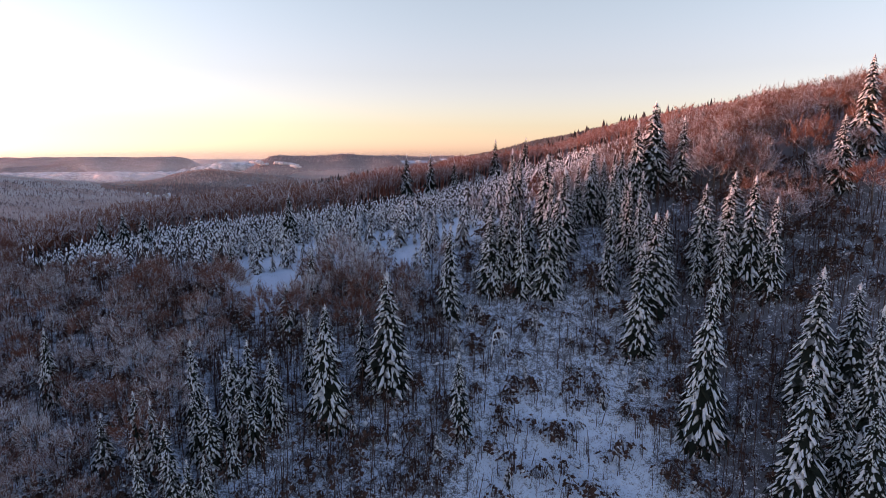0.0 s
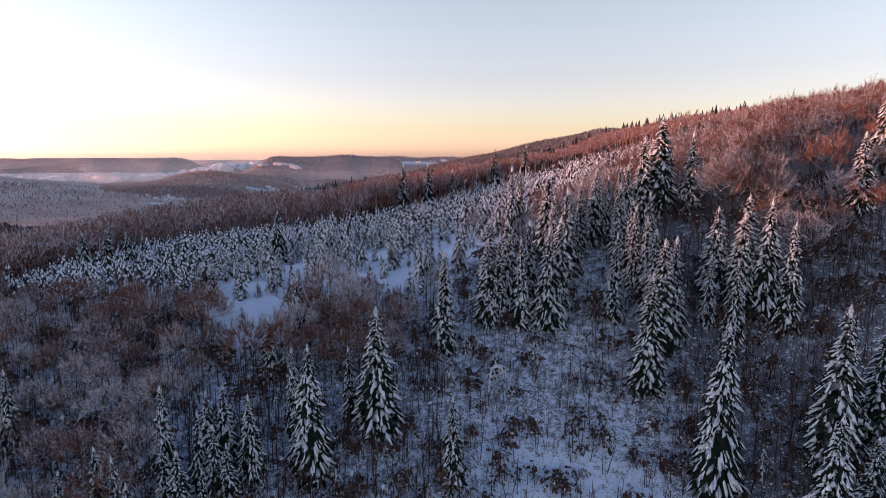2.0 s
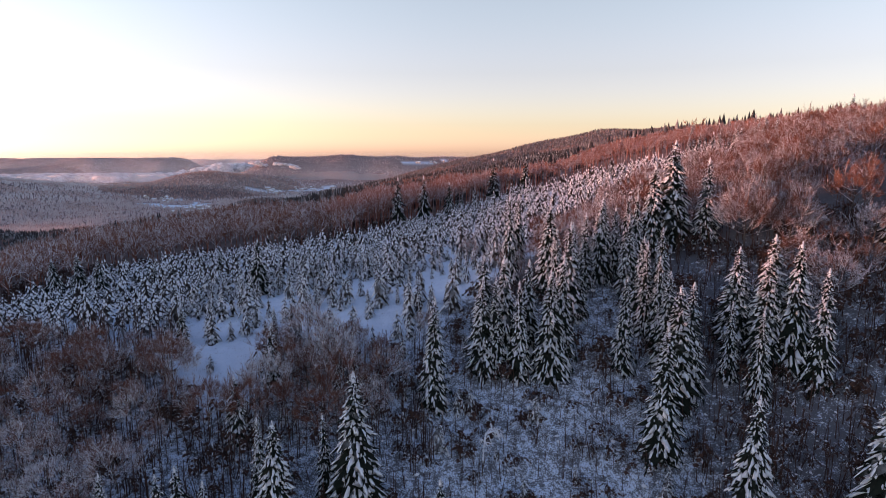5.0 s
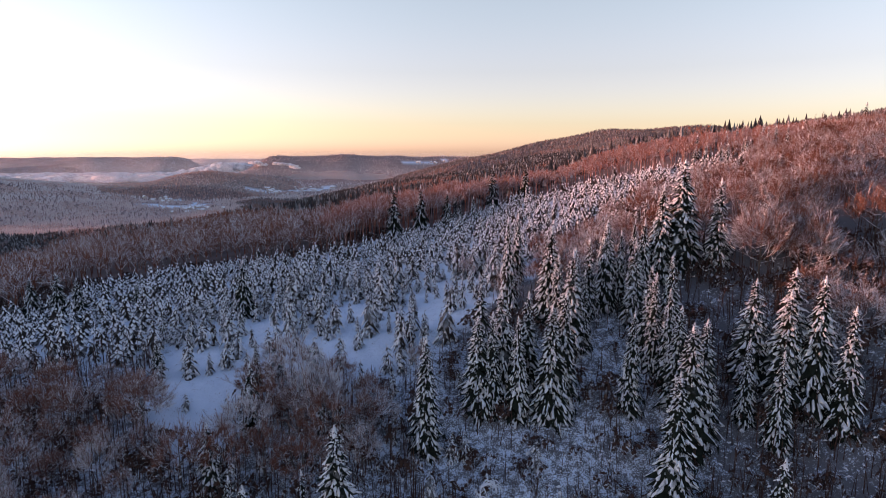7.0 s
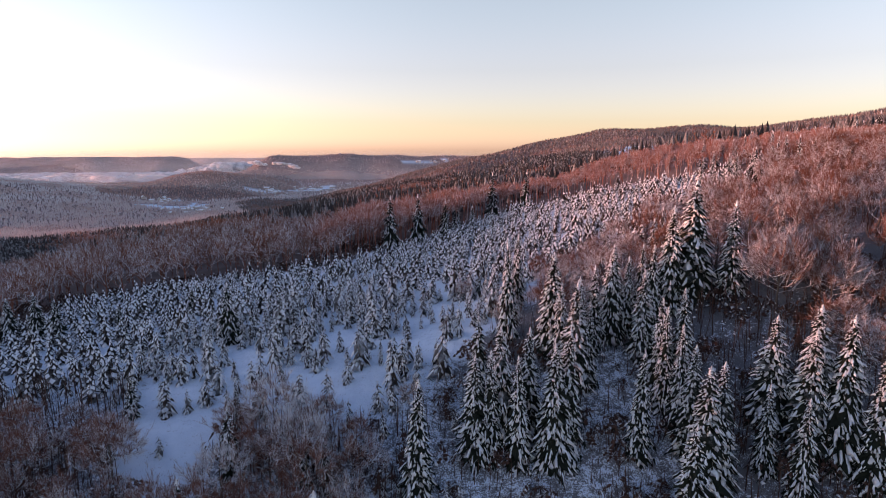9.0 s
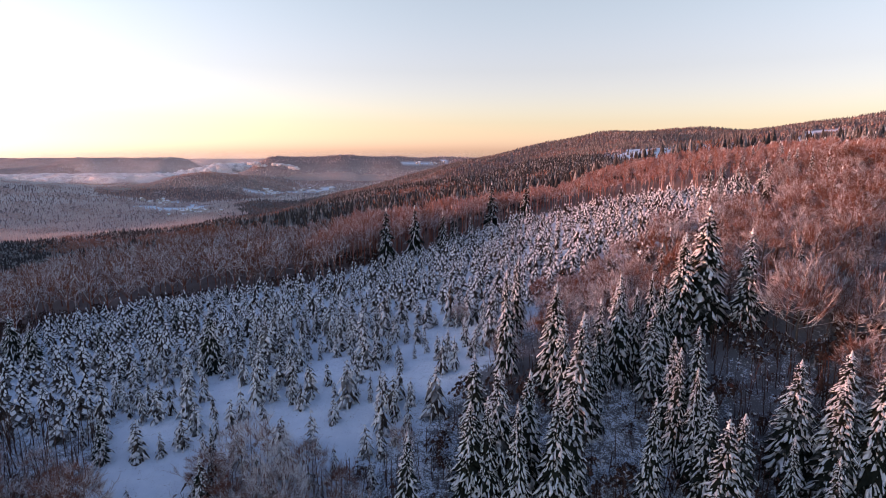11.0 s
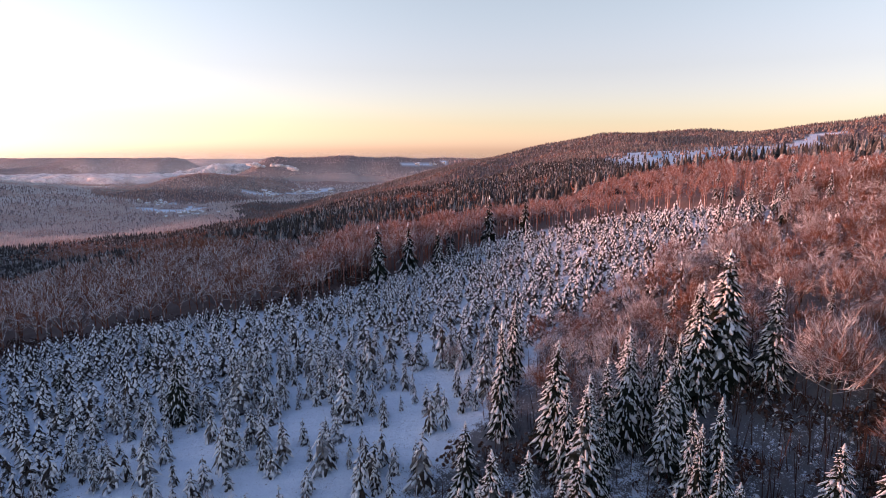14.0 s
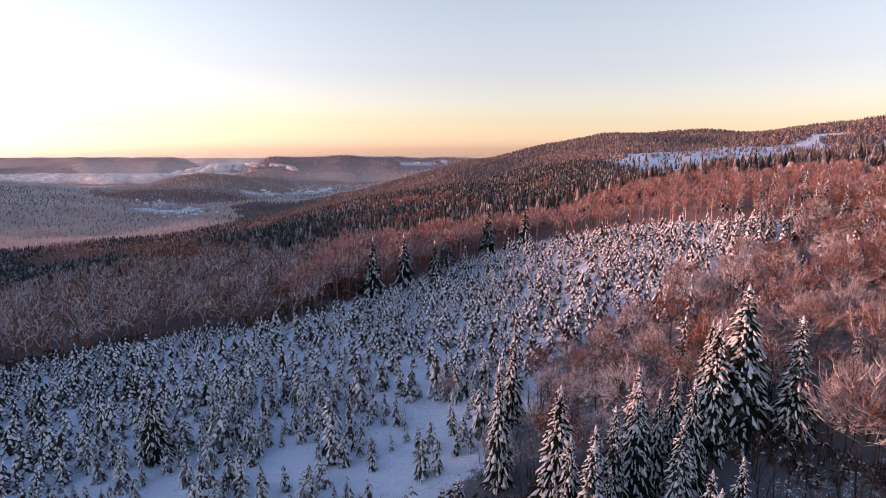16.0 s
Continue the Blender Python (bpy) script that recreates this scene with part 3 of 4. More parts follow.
def ground_sheet():
    front = np.radians(np.arange(-48, 48.01, 0.36))
    back = np.radians(np.arange(50.5, 309.6, 3.5))
    ang = np.concatenate([front, back])
    rad = np.concatenate([np.arange(4, 60, 7.0), np.geomspace(60, 9500, 240)])
    a, r = np.meshgrid(ang, rad)
    u, v = r * np.sin(a), r * np.cos(a)
    top = np.stack([u * U, v * U, ground(u, v) * U], -1).reshape(-1, 3)
    n, m = len(rad), len(ang)
    i, j = np.meshgrid(np.arange(n - 1), np.arange(m), indexing="ij")
    q, w = i * m + j, i * m + (j + 1) % m
    f = np.concatenate([np.stack([q, q + m, w], -1).reshape(-1, 3), np.stack([w, q + m, w + m], -1).reshape(-1, 3)])
    mid = np.array([[0, 0, float(ground(0, 0)) * U]])
    cap = np.stack([np.full(m, len(top)), np.arange(m), (np.arange(m) + 1) % m], 1)
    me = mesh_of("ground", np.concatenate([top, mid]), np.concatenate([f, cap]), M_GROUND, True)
    d, open_field = np.hypot(u, v), meadow(u, v)
    lower = ~open_snow(u, v) * step(12, -4, v - np.interp(u, [-80, -55, -5, 5, 12], [186, 168, 170, 182, 188]) + 4 * roll(u, v, 14, 61)) * (1 - 0.5 * step(2, 14, u + 5 * roll(u, v, 17, 62)) * step(54, 42, u + 5 * roll(u, v, 17, 63)) * step(142, 118, v + 8 * roll(u, v, 20, 64)))
    uphill = step(0, 8, u - edge_right(v) + 4 * roll(u, v, 15, 65)) * step(180, 192, v)
    wood = np.maximum(step(470, 520, np.minimum(d, v + 30)), step(-2, -12, u - edge_left(v)) * step(180, 210, v))
    wood = np.maximum(wood, step(2, 12, v - edge_far(u)) * (u > -55) * (v > 300))
    for key, value in (("litter", np.clip(0.1 + (0.44 + 0.18 * step(56, 66, u)) * lower + 0.7 * uphill, 0, 1)), ("wood", wood), ("frost_haze", step(1100, 1450, d) * (1 - 0.8 * step(560, 380, np.hypot(u + 1270, 0.8 * (v - 3050)))) * (1 - 0.65 * step(-1400, -1800, u) * step(2900, 2600, v)) * (1 - 0.5 * step(-1560, -1400, u) * step(3300, 3700, v)) * (1 - 0.8 * step(-0.46, -0.34, u / np.maximum(v, 1) + 0.05 * roll(u, v, 330, 49)) * step(3300, 2800, v)))):
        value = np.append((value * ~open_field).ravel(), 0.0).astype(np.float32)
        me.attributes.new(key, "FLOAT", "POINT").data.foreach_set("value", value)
    tagged(new("ground", me), "snow-covered hillside falling into a wide valley", "hillside", kind="structure")


ground_sheet()


def at(u, v, turn=0.0, size=1.0, sink=0.15):
    """The pose of a thing that stands on the ground."""
    return pose(u * U, v * U, float(ground(u, v)) * U - sink, 0, 0, turn) @ Matrix.Scale(size, 4)


def stuff(name, geo, mat, label, category, smooth=False):
    return tagged(new(name, mesh_of(name, geo[0], geo[1], mat, smooth)), label, category, kind="stuff")


def sow(seed, n, box, keep):
    """n tries for places in a box (u0, u1, v0, v1), thinned by keep(u, v) from 0 to 1."""
    r = np.random.RandomState(seed)
    u, v = r.uniform(box[0], box[1], n), r.uniform(box[2], box[3], n)
    ok = r.uniform(0, 1, n) < keep(u, v)
    return u[ok], v[ok], r


def apart_from(u, v, least):
    """Indices of places no nearer than least to each other."""
    cell, out = {}, []
    for k in range(len(u)):
        c = (int(u[k] // least), int(v[k] // least))
        if all((u[k] - u[q]) ** 2 + (v[k] - v[q]) ** 2 > least * least for i in (-1, 0, 1) for j in (-1, 0, 1) for q in cell.get((c[0] + i, c[1] + j), ())):
            cell.setdefault(c, []).append(k)
            out.append(k)
    return np.array(out, int)


# ---- zones of the plan ----
def plantation(u, v):
    inside = (u > edge_left(v)) & (u < edge_right(v)) & (v > np.interp(u, [-80, -55, -5, 5, 12], [184, 168, 170, 182, 186])) & (v < edge_far(u))
    mixed_in = (u > edge_right(v)) & (v > 235) & (v < edge_far(u)) & (u < 185) & (roll(u, v, 24, 24) > 0.25)
    thick = 0.5 + 0.5 * step(-0.5, 0.4, roll(u, v, 26, 22) + step(230, 300, v))
    for a, b, h in LONE:
        inside = inside & (np.hypot(u - a, v - b) > 0.24 * h)
    return inside * np.where(open_snow(u, v), 0.11, thick) + 0.35 * mixed_in


def plant(masters, n, u, v, turn, size, sink=0.3):
    """The next of these trees at a place of the plan."""
    e, m = masters[n % len(masters)], at(u, v, turn, size, sink)
    if n >= len(masters):
        e = copy_thing(e, Matrix.LocRotScale(m.to_translation(), m.to_quaternion(), None))
        e.scale = m.to_scale() * Vector((1, 1, 1))
        e.scale.x = e.scale.y = e.scale.x * (1.04 + 0.2 * math.sin(2.3 * n))
    else:
        e.matrix_world = m
    return e


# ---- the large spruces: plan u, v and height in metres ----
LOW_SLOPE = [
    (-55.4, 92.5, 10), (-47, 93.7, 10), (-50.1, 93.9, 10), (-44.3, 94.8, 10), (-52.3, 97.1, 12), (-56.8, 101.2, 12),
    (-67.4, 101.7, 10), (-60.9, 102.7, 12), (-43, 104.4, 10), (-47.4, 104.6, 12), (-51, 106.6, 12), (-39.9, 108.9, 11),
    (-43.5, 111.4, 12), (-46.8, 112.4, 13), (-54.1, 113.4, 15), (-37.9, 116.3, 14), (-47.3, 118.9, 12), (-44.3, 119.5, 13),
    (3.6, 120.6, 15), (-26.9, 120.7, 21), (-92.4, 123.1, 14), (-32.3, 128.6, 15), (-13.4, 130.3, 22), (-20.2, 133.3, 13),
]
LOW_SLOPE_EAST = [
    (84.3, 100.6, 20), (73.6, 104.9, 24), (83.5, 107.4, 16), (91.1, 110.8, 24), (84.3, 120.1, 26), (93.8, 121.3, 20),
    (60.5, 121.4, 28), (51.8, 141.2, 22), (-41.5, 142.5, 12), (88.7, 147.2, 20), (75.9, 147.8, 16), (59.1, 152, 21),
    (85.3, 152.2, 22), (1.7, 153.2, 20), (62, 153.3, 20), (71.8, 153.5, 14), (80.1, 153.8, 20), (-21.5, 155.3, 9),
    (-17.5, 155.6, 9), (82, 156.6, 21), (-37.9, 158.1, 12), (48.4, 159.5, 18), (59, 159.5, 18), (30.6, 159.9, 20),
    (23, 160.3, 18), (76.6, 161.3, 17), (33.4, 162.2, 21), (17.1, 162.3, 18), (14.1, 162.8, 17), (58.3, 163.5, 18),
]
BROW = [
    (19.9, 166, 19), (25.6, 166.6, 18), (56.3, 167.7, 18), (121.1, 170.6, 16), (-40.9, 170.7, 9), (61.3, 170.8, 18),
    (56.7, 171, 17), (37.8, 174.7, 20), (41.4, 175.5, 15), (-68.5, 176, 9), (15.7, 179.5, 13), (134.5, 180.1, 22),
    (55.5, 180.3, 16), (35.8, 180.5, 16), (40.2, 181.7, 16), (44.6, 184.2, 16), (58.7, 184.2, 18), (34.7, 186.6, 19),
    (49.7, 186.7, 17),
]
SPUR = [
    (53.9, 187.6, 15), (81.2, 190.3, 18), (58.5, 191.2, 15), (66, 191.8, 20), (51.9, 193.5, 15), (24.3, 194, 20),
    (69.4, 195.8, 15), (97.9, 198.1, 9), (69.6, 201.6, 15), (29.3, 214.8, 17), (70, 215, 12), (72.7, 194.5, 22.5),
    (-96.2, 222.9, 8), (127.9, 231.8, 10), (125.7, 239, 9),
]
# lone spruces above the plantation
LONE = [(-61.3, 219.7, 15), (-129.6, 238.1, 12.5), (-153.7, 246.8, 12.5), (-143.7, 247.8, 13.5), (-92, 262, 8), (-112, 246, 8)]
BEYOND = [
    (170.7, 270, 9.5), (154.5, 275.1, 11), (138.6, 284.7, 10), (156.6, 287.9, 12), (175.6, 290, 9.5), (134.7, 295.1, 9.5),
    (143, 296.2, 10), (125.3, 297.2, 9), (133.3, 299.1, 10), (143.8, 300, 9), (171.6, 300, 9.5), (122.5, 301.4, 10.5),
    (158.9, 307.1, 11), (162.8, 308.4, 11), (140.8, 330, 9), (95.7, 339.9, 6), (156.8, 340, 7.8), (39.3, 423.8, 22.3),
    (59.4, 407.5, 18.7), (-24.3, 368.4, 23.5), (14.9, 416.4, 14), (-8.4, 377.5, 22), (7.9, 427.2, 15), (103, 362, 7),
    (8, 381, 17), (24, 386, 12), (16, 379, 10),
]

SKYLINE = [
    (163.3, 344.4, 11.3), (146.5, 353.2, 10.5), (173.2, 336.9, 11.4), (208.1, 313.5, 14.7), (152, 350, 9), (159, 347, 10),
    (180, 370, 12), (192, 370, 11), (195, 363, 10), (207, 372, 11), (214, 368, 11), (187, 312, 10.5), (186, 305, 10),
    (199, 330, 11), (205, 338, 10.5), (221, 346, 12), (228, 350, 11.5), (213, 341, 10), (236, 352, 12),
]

tall = [spruce_geo(80 + k, 20.0, (3.0, 3.9, 3.4, 4.3, 3.2)[k], 36, 12, 2, 1, 0.96, 0.06, 1.24, hang=1.1) for k in range(5)]
plain = [spruce_geo(180 + k, 18.0, 3.9 + 0.3 * (k % 3), 22, 9, 2, 1, 0.8, load=0.85) for k in range(3)]
slim = [spruce_geo(90 + k, 12.0, 2.1 + 0.15 * k, 22, 9, 2, 1, 0.94, 0.05, 1.2, hang=1.1) for k in range(4)]
tall_spruces = [tagged(spruce(g), "tall old spruce with drooping snow-laden boughs on a snowy slope", "spruce tree", "tall spruces") for g in tall]
slim_spruces = [tagged(spruce(g), "slender spruce thickly hung with snow among bare trees", "spruce tree", "slender spruces") for g in slim]
lone = [spruce_geo(190 + k, 14.0, 3.7 + 0.3 * k, 27, 12, 2, 1, 0.86, 0.04, 0.9, hang=1.15) for k in range(3)]
lone_spruces = [tagged(spruce(g), "dark broad spruce standing above the young plantation", "spruce tree", "lone spruces of the plantation") for g in lone]
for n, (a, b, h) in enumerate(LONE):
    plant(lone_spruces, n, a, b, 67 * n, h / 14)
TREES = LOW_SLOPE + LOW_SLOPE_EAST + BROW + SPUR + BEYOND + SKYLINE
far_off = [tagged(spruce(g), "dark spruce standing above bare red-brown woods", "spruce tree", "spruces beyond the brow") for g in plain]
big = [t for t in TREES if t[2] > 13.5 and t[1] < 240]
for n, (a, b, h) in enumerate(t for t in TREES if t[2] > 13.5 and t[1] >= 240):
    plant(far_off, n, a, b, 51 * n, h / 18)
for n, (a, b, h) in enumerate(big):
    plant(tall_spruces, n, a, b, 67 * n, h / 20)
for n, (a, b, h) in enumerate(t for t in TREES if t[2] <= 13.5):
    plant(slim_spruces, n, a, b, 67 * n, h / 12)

# ---- young spruces of the plantation ----
young = [spruce_geo(40 + k, 4.8 + 0.6 * (k % 3), 1.3 + 0.16 * ((k * 2) % 5), 9, 6, 2, 0, 0.9, 0.03, 1.7, 0.42, 1.6) for k in range(6)]
u, v, r = sow(11, 19000, (-180, 190, 164, 420), plantation)
k = apart_from(u, v, 3.05)
u, v = u[k], v[k]
order = np.argsort(np.hypot(u + 22, v - 200))
near, rest = order[:280], order[280:]
masters = []
for g in young:
    e = spruce(g, M_YOUNG)
    e.name = "young_spruce"
    masters.append(tagged(e, "young snow-laden spruce in a plantation on open snow", "young tree", "young spruces of the plantation"))
for n, q in enumerate(near):
    plant(masters, n, u[q], v[q], r.uniform(0, 360), r.uniform(0.55, 1.3) * (1.45 if r.uniform() < 0.15 else 1.0), 0.05)
green, white = [], []
for k in range(8):
    q = rest[k::8]
    s, a = r.uniform(2.6, 6.0, len(q)) * np.interp(v[q], [250, 320], [1.0, 0.86]) * np.where(r.uniform(0, 1, len(q)) < 0.1, 1.4, 1.0), r.uniform(0, 6.283, len(q))
    g, w = small_spruce(60 + k)
    girth = np.clip(s, 3.0, 5.0) * r.uniform(0.85, 1.2, len(q))
    green.append(spread(g, u[q] * U, v[q] * U, ground(u[q], v[q]) * U, girth, a, s))
    white.append(spread(w, u[q] * U, v[q] * U, ground(u[q], v[q]) * U, girth, a, s))
stuff("plantation_foliage", joined(green), M_YOUNG, "dense young green spruces under snow", "plantation")
stuff("plantation_snow", joined(white), M_SNOW, "snow cushions on the young spruces", "snow")


# ---- bare woods near by ----
def bare_zone(u, v):
    right = (u > edge_right(v) + 5) & (v > 194) & (v < 420) & (u < 240) | (u > 88) & (u < 200) & (v > 160) & (v < 200)
    right = right * (0.08 + 0.92 * step(-0.45, 0.1, roll(u, v, 42, 32)))
    right = right * np.where((np.abs(u - 121) < 15) & (np.abs(v - 260) < 26), 0.1, 1.0)
    right = right * np.where((np.abs(u - 160) < 22) & (np.abs(v - 330) < 26) | (np.abs(u - 145) < 22) & (np.abs(v - 287) < 16), 0.22, 1.0)
    left = (u < np.interp(v, [80, 150, 165, 190], [-60, -56, -60, -66])) & (v < 176 + 0.05 * u) & (v > 70)
    front = (u > -50) & (u < -8) & (v > 140) & (v < 162) | (u > -40) & (u < -12) & (v > 160) & (v < 172) & (roll(u, v, 20, 25) > 0)
    clear = np.minimum.reduce([np.hypot(u - a, v - b + 5) for a, b in ((39.3, 423.8), (59.4, 407.5), (-24.3, 368.4), (-8.4, 377.5))]) > 9
    strip = 1.0 * (clear & (v > edge_far(u) + 2) & (v < 470) & (u > -60) & (u < 190))
    side = (u < edge_left(v) - 4) & (v > 172)
    return np.clip(right + left + front + strip + side, 0, 1) * ~((v < 300) & open_snow(u, v))


u, v, r = sow(31, 24000, (-330, 240, 80, 480), bare_zone)
hill = (u > edge_right(v)) | (v > 340) & (u > -60)
back = v > edge_far(u)
k = np.concatenate([np.nonzero(hill & ~back)[0][apart_from(u[hill & ~back], v[hill & ~back], 8.6)], np.nonzero(hill & back)[0][apart_from(u[hill & back], v[hill & back], 4.6)]])
q = apart_from(u[~hill], v[~hill], 7.2)
u, v = np.concatenate([u[k], u[~hill][q]]), np.concatenate([v[k], v[~hill][q]])
order = np.argsort(np.hypot((u - 35) * 0.75, v - 190))
beeches = [tagged(beech(beech_geo(100 + k, 11.0, 4.6 + 0.3 * k, 11, 6, 1800, 0.95, 0.2)), "bare beech tree with snow on its reddish twigs", "beech tree", "bare beeches of the slope") for k in range(5)]
for n, q in enumerate(order[:270]):
    plant(beeches, n, u[q], v[q], r.uniform(0, 360), r.uniform(0.65, 1.15) * (0.8 if u[q] < -52 and v[q] < 200 else 1.0) * (0.62 + 0.38 * step(4, 34, u[q] - edge_right(v[q])) if u[q] > edge_right(v[q]) else 1.0))
for n, (a, b, size) in enumerate(((108, 196, 1.2), (116, 205, 1.15), (14.4, 231.7, 0.6), (39.2, 229, 0.78), (-88, 336, 1.2), (-65.5, 347, 1.15), (-22, 159, 0.95), (-29.5, 157, 0.8),
                                (-82, 159, 0.9), (-64, 159, 0.9), (-30, 173, 0.62), (0, 172, 0.62), (50, 221, 0.8), (57, 218, 0.75), (65, 221, 0.8), (97, 222, 0.95))):
    plant(beeches, 270 + n, a, b, 80 * n, size)
large = tagged(beech(beech_geo(110, 15.5, 6.6, 22, 13, 6000, 0.85, 0.22, 0.075)), "large spreading beech with snow on all its branches", "beech tree")
large.matrix_world = at(88, 181, 0)
copy_thing(large, at(98, 177, 140)).scale = (0.85, 0.85, 0.85)
pieces, rimed = [], []
for k in range(4):
    behind = (v > edge_far(u)) & (u > -60)
    for flag, bunch in ((False, pieces), (True, rimed)):
        q = order[270 + k::4]
        q = q[behind[q] == flag]
        form = far_beech(120 + k, 10, 9, 0.0075, 0.42, 0.24) if flag else far_beech(120 + k, 12, 10, 0.0085)
        bunch.append(spread(form, u[q] * U, v[q] * U, ground(u[q], v[q]) * U, r.uniform(13, 18, len(q)) * np.interp(u[q], [20, 95], [1.0, 0.58]) if flag else r.uniform(9, 14, len(q)) * np.where(u[q] < -60, 1.15, 1.0), r.uniform(0, 6, len(q))))
stuff("bare_wood", joined(pieces), M_FARBEECH, "reddish bare beech wood", "wood")
stuff("bare_wood", joined(rimed), M_STRIP, "rime-covered bare beech wood behind the plantation", "wood")


# ---- saplings and brush on the lower slope ----
def brush_zone(u, v):
    open_part = (u > 2) & (u < 58)
    return np.where(open_part, 0.42 + 0.5 * step(0.0, 0.6, roll(u, v, 18, 35)), 0.9) * (v < np.interp(u, [-80, -55, -5, 5, 12], [190, 166, 168, 182, 186])) * ~open_snow(u, v)


u, v, r = sow(33, 7500, (-150, 130, 75, 195), brush_zone)
pieces = []
for k in range(5):
    q = np.arange(len(u))[k::5]
    g = sapling(150 + k)
    s = np.where((u[q] > 2) & (u[q] < 58), r.uniform(1.8, 5.0, len(q)), r.uniform(2.5, 7.5, len(q)))
    pieces.append(spread(g, u[q] * U, v[q] * U, ground(u[q], v[q]) * U - 0.1, np.clip(s, 1.2, 5), r.uniform(0, 6, len(q)), s))
u, v, r = sow(34, 3600, (-120, 120, 78, 192), lambda a, b: np.where((a > 2) & (a < 58), 0.6 * step(-0.4, 0.4, roll(a, b, 16, 37)), 0.4) * ~open_snow(a, b) * ((b < 170) | (a > 5)))
for k in range(4):
    q = np.arange(len(u))[k::4]
    pieces.append(spread(bush(160 + k), u[q] * U, v[q] * U, ground(u[q], v[q]) * U - 0.1, r.uniform(1.5, 3.8, len(q)), r.uniform(0, 6, len(q))))
u, v, r = sow(39, 6000, (20, 190, 186, 300), lambda a, b: 1.0 * (a > edge_right(b) + 2) * step(-0.6, 0.3, roll(a, b, 22, 38)))
for k in range(5):
    q = np.arange(len(u))[k::5]
    s = r.uniform(1.5, 5.0, len(q))
    pieces.append(spread(sapling(155 + k), u[q] * U, v[q] * U, ground(u[q], v[q]) * U - 0.1, np.clip(s, 1.5, 4), r.uniform(0, 6, len(q)), s))
u, v, r = sow(40, 3400, (-230, -10, 172, 400), lambda a, b: 1.0 * (a < edge_left(b) - 1) * (a > edge_left(b) - 34))
for k in range(4):
    q = np.arange(len(u))[k::4]
    pieces.append(spread(sapling(170 + k) if k % 2 else bush(170 + k), u[q] * U, v[q] * U, ground(u[q], v[q]) * U - 0.1, r.uniform(1.8, 4.2, len(q)), r.uniform(0, 6, len(q))))
stuff("saplings", joined(pieces), M_BRUSH, "thin bare saplings and brush standing in the snow", "brush")

# snow caught in the brush
u, v, r = sow(36, 8000, (-110, 110, 78, 190), lambda a, b: np.where((a > 2) & (a < 58), 0.8 * step(-0.5, 0.3, roll(a, b, 16, 37)), 0.6) * ~open_snow(a, b) * ((b < 170) | (a > 5)))
size = r.uniform(0.1, 0.34, len(u)) * np.where(r.uniform(0, 1, len(u)) < 0.06, 2.0, 1.0)
one = lump(np.random.RandomState(5), np.zeros(3), np.array([1.2, 0.2, -0.3]), np.array([-0.1, 0.8, 0]), np.array([0, 0, 0.8]))
stuff("snow_clumps", spread(one, u * U, v * U, ground(u, v) * U + r.uniform(0.3, 3.0, len(u)) * np.where((u > 2) & (u < 58), 0.5, 1.0), size, r.uniform(0, 6, len(u))),
      M_SNOW, "clumps of snow caught in the brush", "snow", True)

# small spruces among the brush
r = np.random.RandomState(38)
for n in range(46):
    a, b = r.uniform(-70, 95), r.uniform(88, 180)
    plant(masters, 280 + n, a, b, r.uniform(0, 360), r.uniform(0.35, 0.95), 0.05)


def bent_tree():
    """A young birch bowed right over under its snow."""
    e, r = new("bent_tree"), np.random.RandomState(77)
    arch = np.array([(0, 0, -0.2), (0.15, 0, 1.6), (0.6, 0.1, 2.9), (1.4, 0.2, 3.8), (2.3, 0.1, 4.0), (3.1, 0, 3.5), (3.6, -0.1, 2.6)])
    part("trunk", tube(arch, [0.07, 0.065, 0.055, 0.045, 0.035, 0.03, 0.015], 6), M_TRUNK, e, "grey bowed trunk", True)
    tagged(part("snow_load", joined([lump(r, arch[k] + (arch[k + 1] - arch[k]) * f + [0, 0, 0.07], (arch[k + 1] - arch[k]) * 0.3, np.array([0.03, 0.13, 0]) * r.uniform(0.7, 1.4), np.array([-0.06, 0, 0.13]))
                                     for k in range(1, 6) for f in (0.1, 0.4, 0.7, 1.0)]), M_SNOW, e, "thick white snow along the bow", True), kind="stuff")
    for k in range(16):
        b = arch[2 + k % 5] + (arch[3 + k % 5 if k % 5 < 4 else 6] - arch[2 + k % 5]) * r.uniform(0, 1)
        o = np.array([r.uniform(-0.4, 0.7), r.choice([-1, 1]) * r.uniform(0.4, 1.0), 0])
        part("branch", tube([b, b + o * 0.6 + [0, 0, r.uniform(0.1, 0.5)], b + o * 1.15 + [0, 0, r.uniform(-0.7, 0.1)]], [0.05, 0.075, 0.025], 5), M_SNOW, e, "snow-covered branch")
    return tagged(e, "thin tree bowed over under a thick load of snow", "tree")


bent_tree().matrix_world = at(12.5, 138, 65, 1.6, 0.1)


# ---- woods further off ----
def wedge(seed, n, r0, r1):
    """Places ahead, within a wide fan of the plan."""
    r = np.random.RandomState(seed)
    a = np.radians(r.uniform(-46, 46, n))
    d = np.sqrt(r.uniform(r0 * r0, r1 * r1, n))
    return d * np.sin(a), d * np.cos(a), r


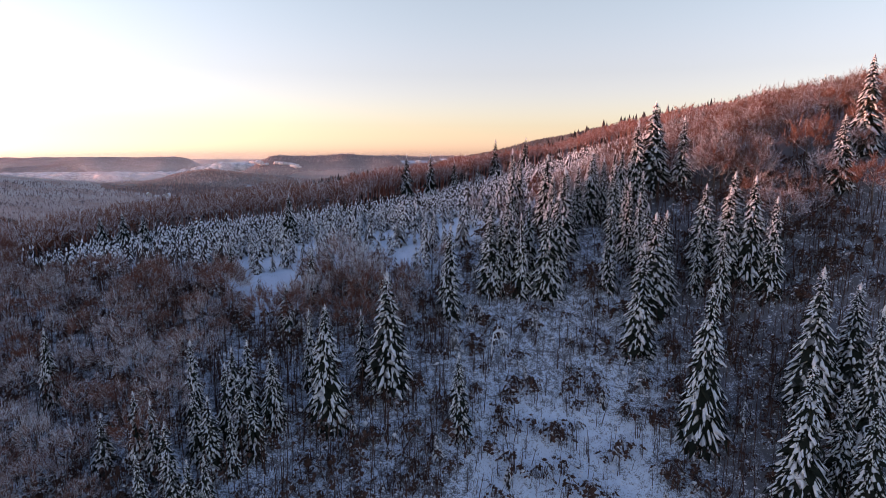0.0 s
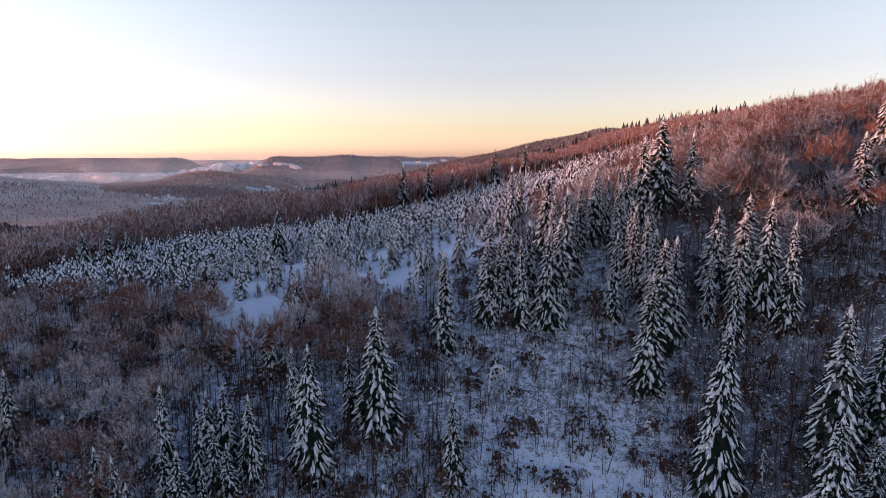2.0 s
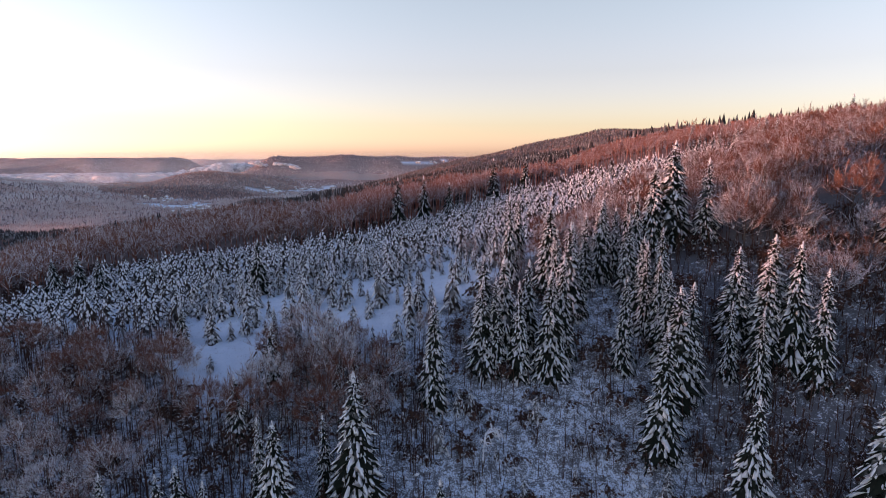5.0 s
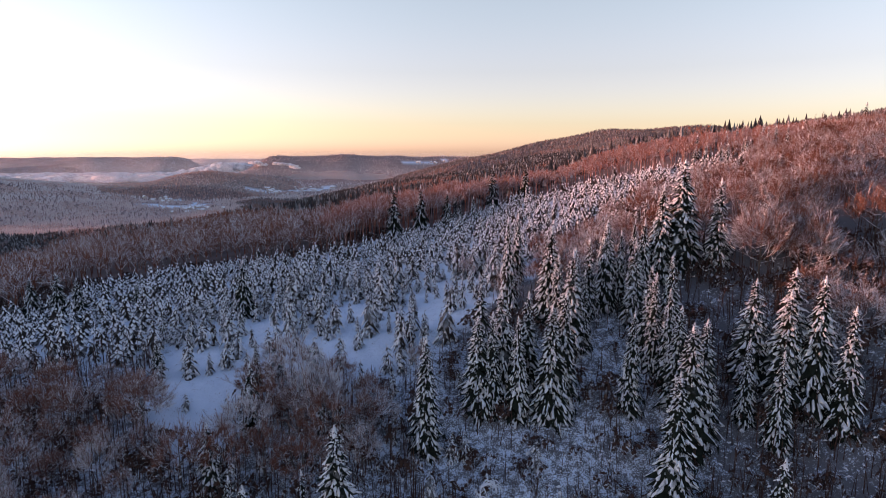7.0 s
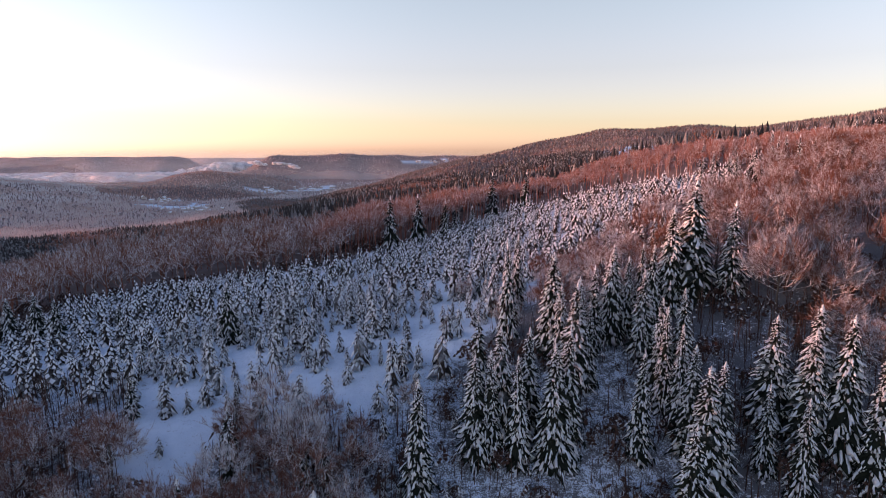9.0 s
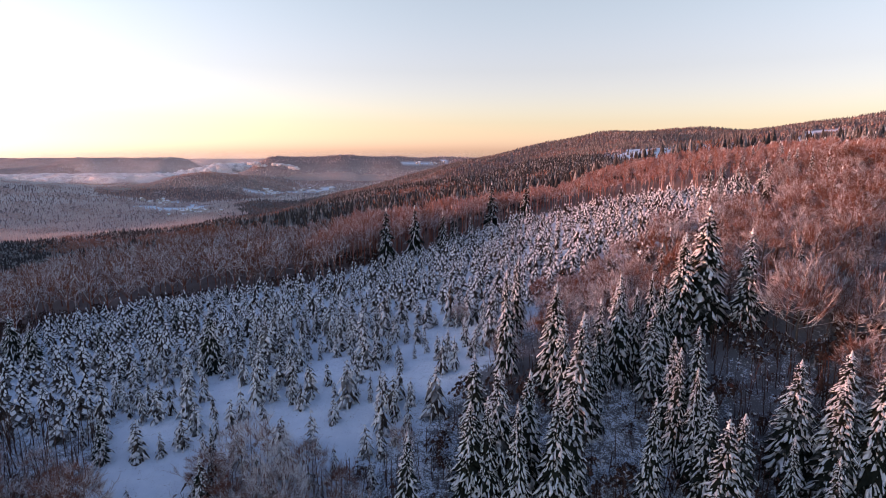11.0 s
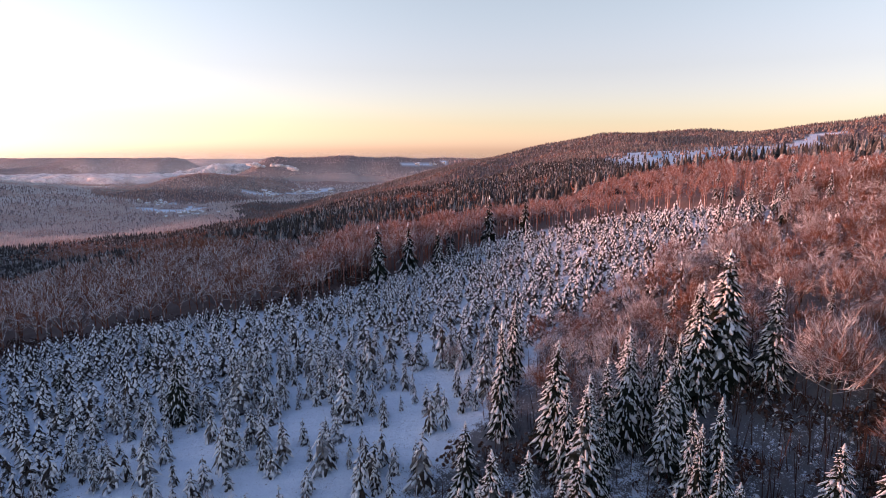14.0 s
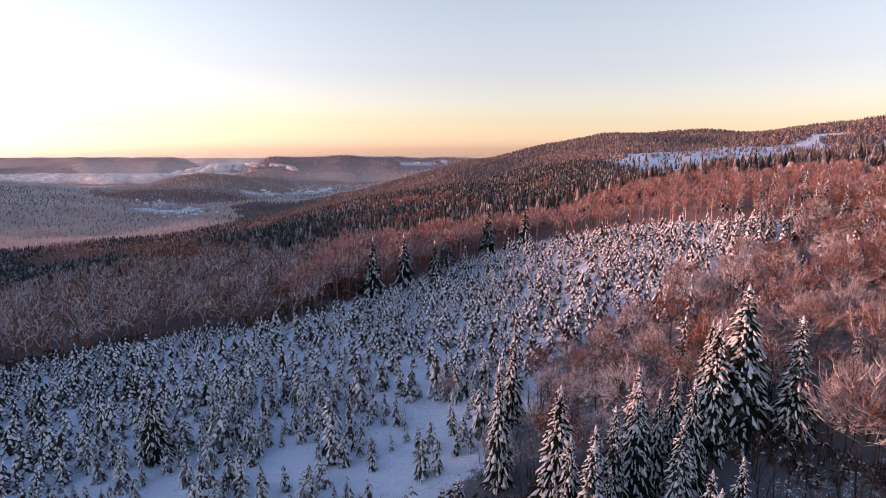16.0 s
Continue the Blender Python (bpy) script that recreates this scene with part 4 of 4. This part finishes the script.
# beyond the valley the trees take the colours paled for haze
for seed, n, r0, r1, tiers, sides, lo, hi, firs, bares in ((51, 19000, 475, 1300, 4, 6, 9, 16, M_FARWOOD, M_FARBEECH), (52, 46000, 1300, 2700, 2, 4, 6, 11, M_FROST_HAZE, M_FROST_HAZE_BARE),
                                                     (53, 34000, 2700, 5300, 1, 4, 6, 10, M_FROST_HAZE, M_FROST_HAZE_BARE), (54, 26000, 2650, 3600, 2, 4, 6, 10, M_FROST_HAZE, M_FROST_HAZE_BARE)):
    u, v, r = wedge(seed, n, r0, r1)
    k = (~meadow(u, v) & ((seed != 54) | (u < -0.25 * v))) | (r.uniform(0, 1, len(u)) < (0.14 if r0 < 2000 else 0.0))
    u, v = u[k], v[k]
    z = ground(u, v)
    bare = roll(u, v, 260, 43) + 0.5 * roll(u, v, 90, 44) > np.where(u > 0, 0.3, 0.2) - (0.5 * step(600, 500, v) + 0.45 * step(-200, -330, u) - 0.5 if r0 < 500 else 0.0)
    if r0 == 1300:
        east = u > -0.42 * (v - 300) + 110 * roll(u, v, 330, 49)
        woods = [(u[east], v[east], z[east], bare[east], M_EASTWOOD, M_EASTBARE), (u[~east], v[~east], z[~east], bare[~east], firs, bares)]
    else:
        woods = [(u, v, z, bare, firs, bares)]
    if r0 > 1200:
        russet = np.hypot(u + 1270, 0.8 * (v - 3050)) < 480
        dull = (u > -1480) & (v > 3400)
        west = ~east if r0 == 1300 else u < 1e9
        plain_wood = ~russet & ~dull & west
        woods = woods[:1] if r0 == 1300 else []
        woods += [(u[k], v[k], z[k], bare[k], f, b) for k, f, b in ((plain_wood, firs, bares), (russet & west, M_RUSSET, M_RUSSET), (dull, M_DULL, M_FROST_HAZE_BARE)) if k.any()]
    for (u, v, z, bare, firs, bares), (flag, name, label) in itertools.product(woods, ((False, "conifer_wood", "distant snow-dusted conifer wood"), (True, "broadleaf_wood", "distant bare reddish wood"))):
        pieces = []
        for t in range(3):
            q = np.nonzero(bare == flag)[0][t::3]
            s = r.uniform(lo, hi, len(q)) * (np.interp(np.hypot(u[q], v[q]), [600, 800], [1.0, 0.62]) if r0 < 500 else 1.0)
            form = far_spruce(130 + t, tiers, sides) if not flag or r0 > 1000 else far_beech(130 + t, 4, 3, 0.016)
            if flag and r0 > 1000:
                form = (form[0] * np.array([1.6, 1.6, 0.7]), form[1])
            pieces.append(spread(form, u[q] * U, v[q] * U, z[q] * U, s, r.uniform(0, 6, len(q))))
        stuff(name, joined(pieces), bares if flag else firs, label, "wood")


# ---- villages in the valley ----
def box(x0, x1, y0, y1, z0, z1):
    v = np.array([(x, y, z) for x in (x0, x1) for y in (y0, y1) for z in (z0, z1)], float)
    return v, np.array([(0, 1, 3), (0, 3, 2), (4, 6, 7), (4, 7, 5), (0, 4, 5), (0, 5, 1), (2, 3, 7), (2, 7, 6), (0, 2, 6), (0, 6, 4), (1, 5, 7), (1, 7, 3)])


def house(w, d, h):
    """A small house with plastered walls and a snowed-up gable roof."""
    e = new("house")
    g = h + 0.42 * d
    v = np.array([(x, y, z) for x in (-w / 2, w / 2) for y, z in ((-d / 2, -2), (d / 2, -2), (d / 2, h), (0, g), (-d / 2, h))], float)
    f = [(0, 2, 1), (0, 4, 2), (4, 3, 2), (5, 6, 7), (5, 7, 9), (9, 7, 8)]
    for k in range(5):
        q = (k + 1) % 5
        f += [(k, q, q + 5), (k, q + 5, k + 5)]
    part("wall", (v, np.array(f)), M_PLASTER, e)
    a, o = w / 2 + 0.6, 0.7
    prof = [(-d / 2 - o, h - o * 0.84), (0, g + 0.05), (d / 2 + o, h - o * 0.84), (d / 2 + o, h - o * 0.84 + 0.5), (0, g + 0.6), (-d / 2 - o, h - o * 0.84 + 0.5)]
    v = np.array([(x, y, z) for x in (-a, a) for y, z in prof], float)
    f = [(0, 1, 4), (0, 4, 5), (1, 2, 3), (1, 3, 4), (6, 10, 7), (6, 11, 10), (7, 9, 8), (7, 10, 9)]
    for k in range(6):
        q = (k + 1) % 6
        f += [(k, k + 6, q), (q, k + 6, q + 6)]
    part("roof", (v, np.array(f)), M_SNOW, e, "snow-covered gable roof")
    part("chimney", box(w * 0.2, w * 0.2 + 0.8, 0.6, 1.4, h, g + 1.6), M_PLASTER, e)
    for k in range(3):
        x = -w / 2 + w * (k + 0.7) / 3.4
        part("window", box(x - 0.6, x + 0.6, -d / 2 - 0.05, -d / 2 + 0.1, 1.0, 2.4), M_GLASS, e, "dark window")
    return tagged(e, "small pale house with a snow-covered gable roof in the valley village", "house", "village houses")


houses = [house(12, 9, 5), house(16, 10, 6.5), house(10, 8, 4.5)]
r = np.random.RandomState(71)
n = 0
for cu, cv, su, sv, count in ((-1200, 2420, 90, 60, 16), (-970, 2200, 90, 70, 16), (-900, 2930, 60, 60, 14), (-740, 3180, 90, 70, 20), (-150, 3890, 110, 25, 8)):
    for k in range(count):
        plant(houses, n, cu + r.normal(0, su * 0.6), cv + r.normal(0, sv * 0.6), r.uniform(0, 360), r.uniform(0.6, 0.95))
        n += 1


# ---- fog lying in the valley ----
def ball(n, m):
    a, b = np.meshgrid(np.arange(n) / n * 6.283, np.linspace(-1.35, 1.35, m))
    v = np.concatenate([np.stack([np.cos(b) * np.cos(a), np.cos(b) * np.sin(a), np.sin(b)], -1).reshape(-1, 3), [[0, 0, -1], [0, 0, 1]]])
    f = [(i * n + j, i * n + (j + 1) % n, (i + 1) * n + j) for i in range(m - 1) for j in range(n)]
    f += [(i * n + (j + 1) % n, (i + 1) * n + (j + 1) % n, (i + 1) * n + j) for i in range(m - 1) for j in range(n)]
    f += [(n * m, (j + 1) % n, j) for j in range(n)] + [(n * m + 1, (m - 1) * n + j, (m - 1) * n + (j + 1) % n) for j in range(n)]
    return v, np.array(f)


def puffs(name, seed, count, path, wide, small, large, flat):
    """Billows of fog strung along a path of the plan (u, v, height)."""
    r = np.random.RandomState(seed)
    path = np.array(path, float)
    t = r.uniform(0, len(path) - 1, count)
    c = np.stack([np.interp(t, np.arange(len(path)), path[:, k]) for k in range(3)], 1)
    c[:, :2] += r.normal(0, wide, (count, 2))
    s = r.uniform(small, large, count)
    v, f = ball(9, 5)
    lumpy = (v * (1 + 0.22 * np.sin(5 * v[:, :1] + 3 * v[:, 1:2]) * np.cos(4 * v[:, 2:])), f)
    geo = spread(lumpy, c[:, 0] * U, c[:, 1] * U, c[:, 2] * U, s * U, r.uniform(0, 6, count), s * flat * U)
    tagged(new(name, mesh_of(name, geo[0], geo[1], M_FOG, True)), "pale fog drifting low over the valley", "fog", kind="stuff")


puffs("fog_bank", 81, 760, [(-3000, 3950, -160), (-2500, 3950, -158), (-2100, 3950, -157), (-1800, 4050, -156), (-1560, 4150, -146)], 95, 40, 115, 0.26)
puffs("fog_plume", 82, 240, [(-1900, 4200, -160), (-1720, 4230, -118), (-1600, 4250, -95), (-1490, 4260, -105)], 50, 20, 64, 0.6)
puffs("fog_wisp", 83, 40, [(-1110, 3700, -55), (-1010, 3680, -62), (-940, 3650, -84)], 9, 8, 22, 0.5)
puffs("fog_wisp", 84, 30, [(-1260, 3790, -50), (-1210, 3780, -66)], 14, 8, 22, 0.6)


def haze_sheet(v0, top, seed):
    """An upright sheet added across the valley to stand in for distance haze, fading upwards."""
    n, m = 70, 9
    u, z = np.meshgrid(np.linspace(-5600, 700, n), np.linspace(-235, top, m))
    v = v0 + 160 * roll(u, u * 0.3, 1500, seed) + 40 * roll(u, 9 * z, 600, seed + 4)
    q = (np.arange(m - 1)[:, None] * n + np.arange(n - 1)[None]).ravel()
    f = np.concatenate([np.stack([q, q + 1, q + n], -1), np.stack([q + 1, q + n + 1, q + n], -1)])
    me = mesh_of("valley_haze_sheet", np.stack([u, v, z], -1).reshape(-1, 3) * U, f, M_HAZE, True)
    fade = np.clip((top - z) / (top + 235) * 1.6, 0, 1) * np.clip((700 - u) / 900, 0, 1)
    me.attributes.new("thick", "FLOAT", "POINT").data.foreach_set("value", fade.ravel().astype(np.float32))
    tagged(new("valley_haze_sheet", me), "upright see-through sheet added to stand in for distance haze", "mist", kind="stuff")


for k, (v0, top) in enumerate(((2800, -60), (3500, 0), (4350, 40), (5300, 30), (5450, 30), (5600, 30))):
    haze_sheet(v0, top, 91 + k)
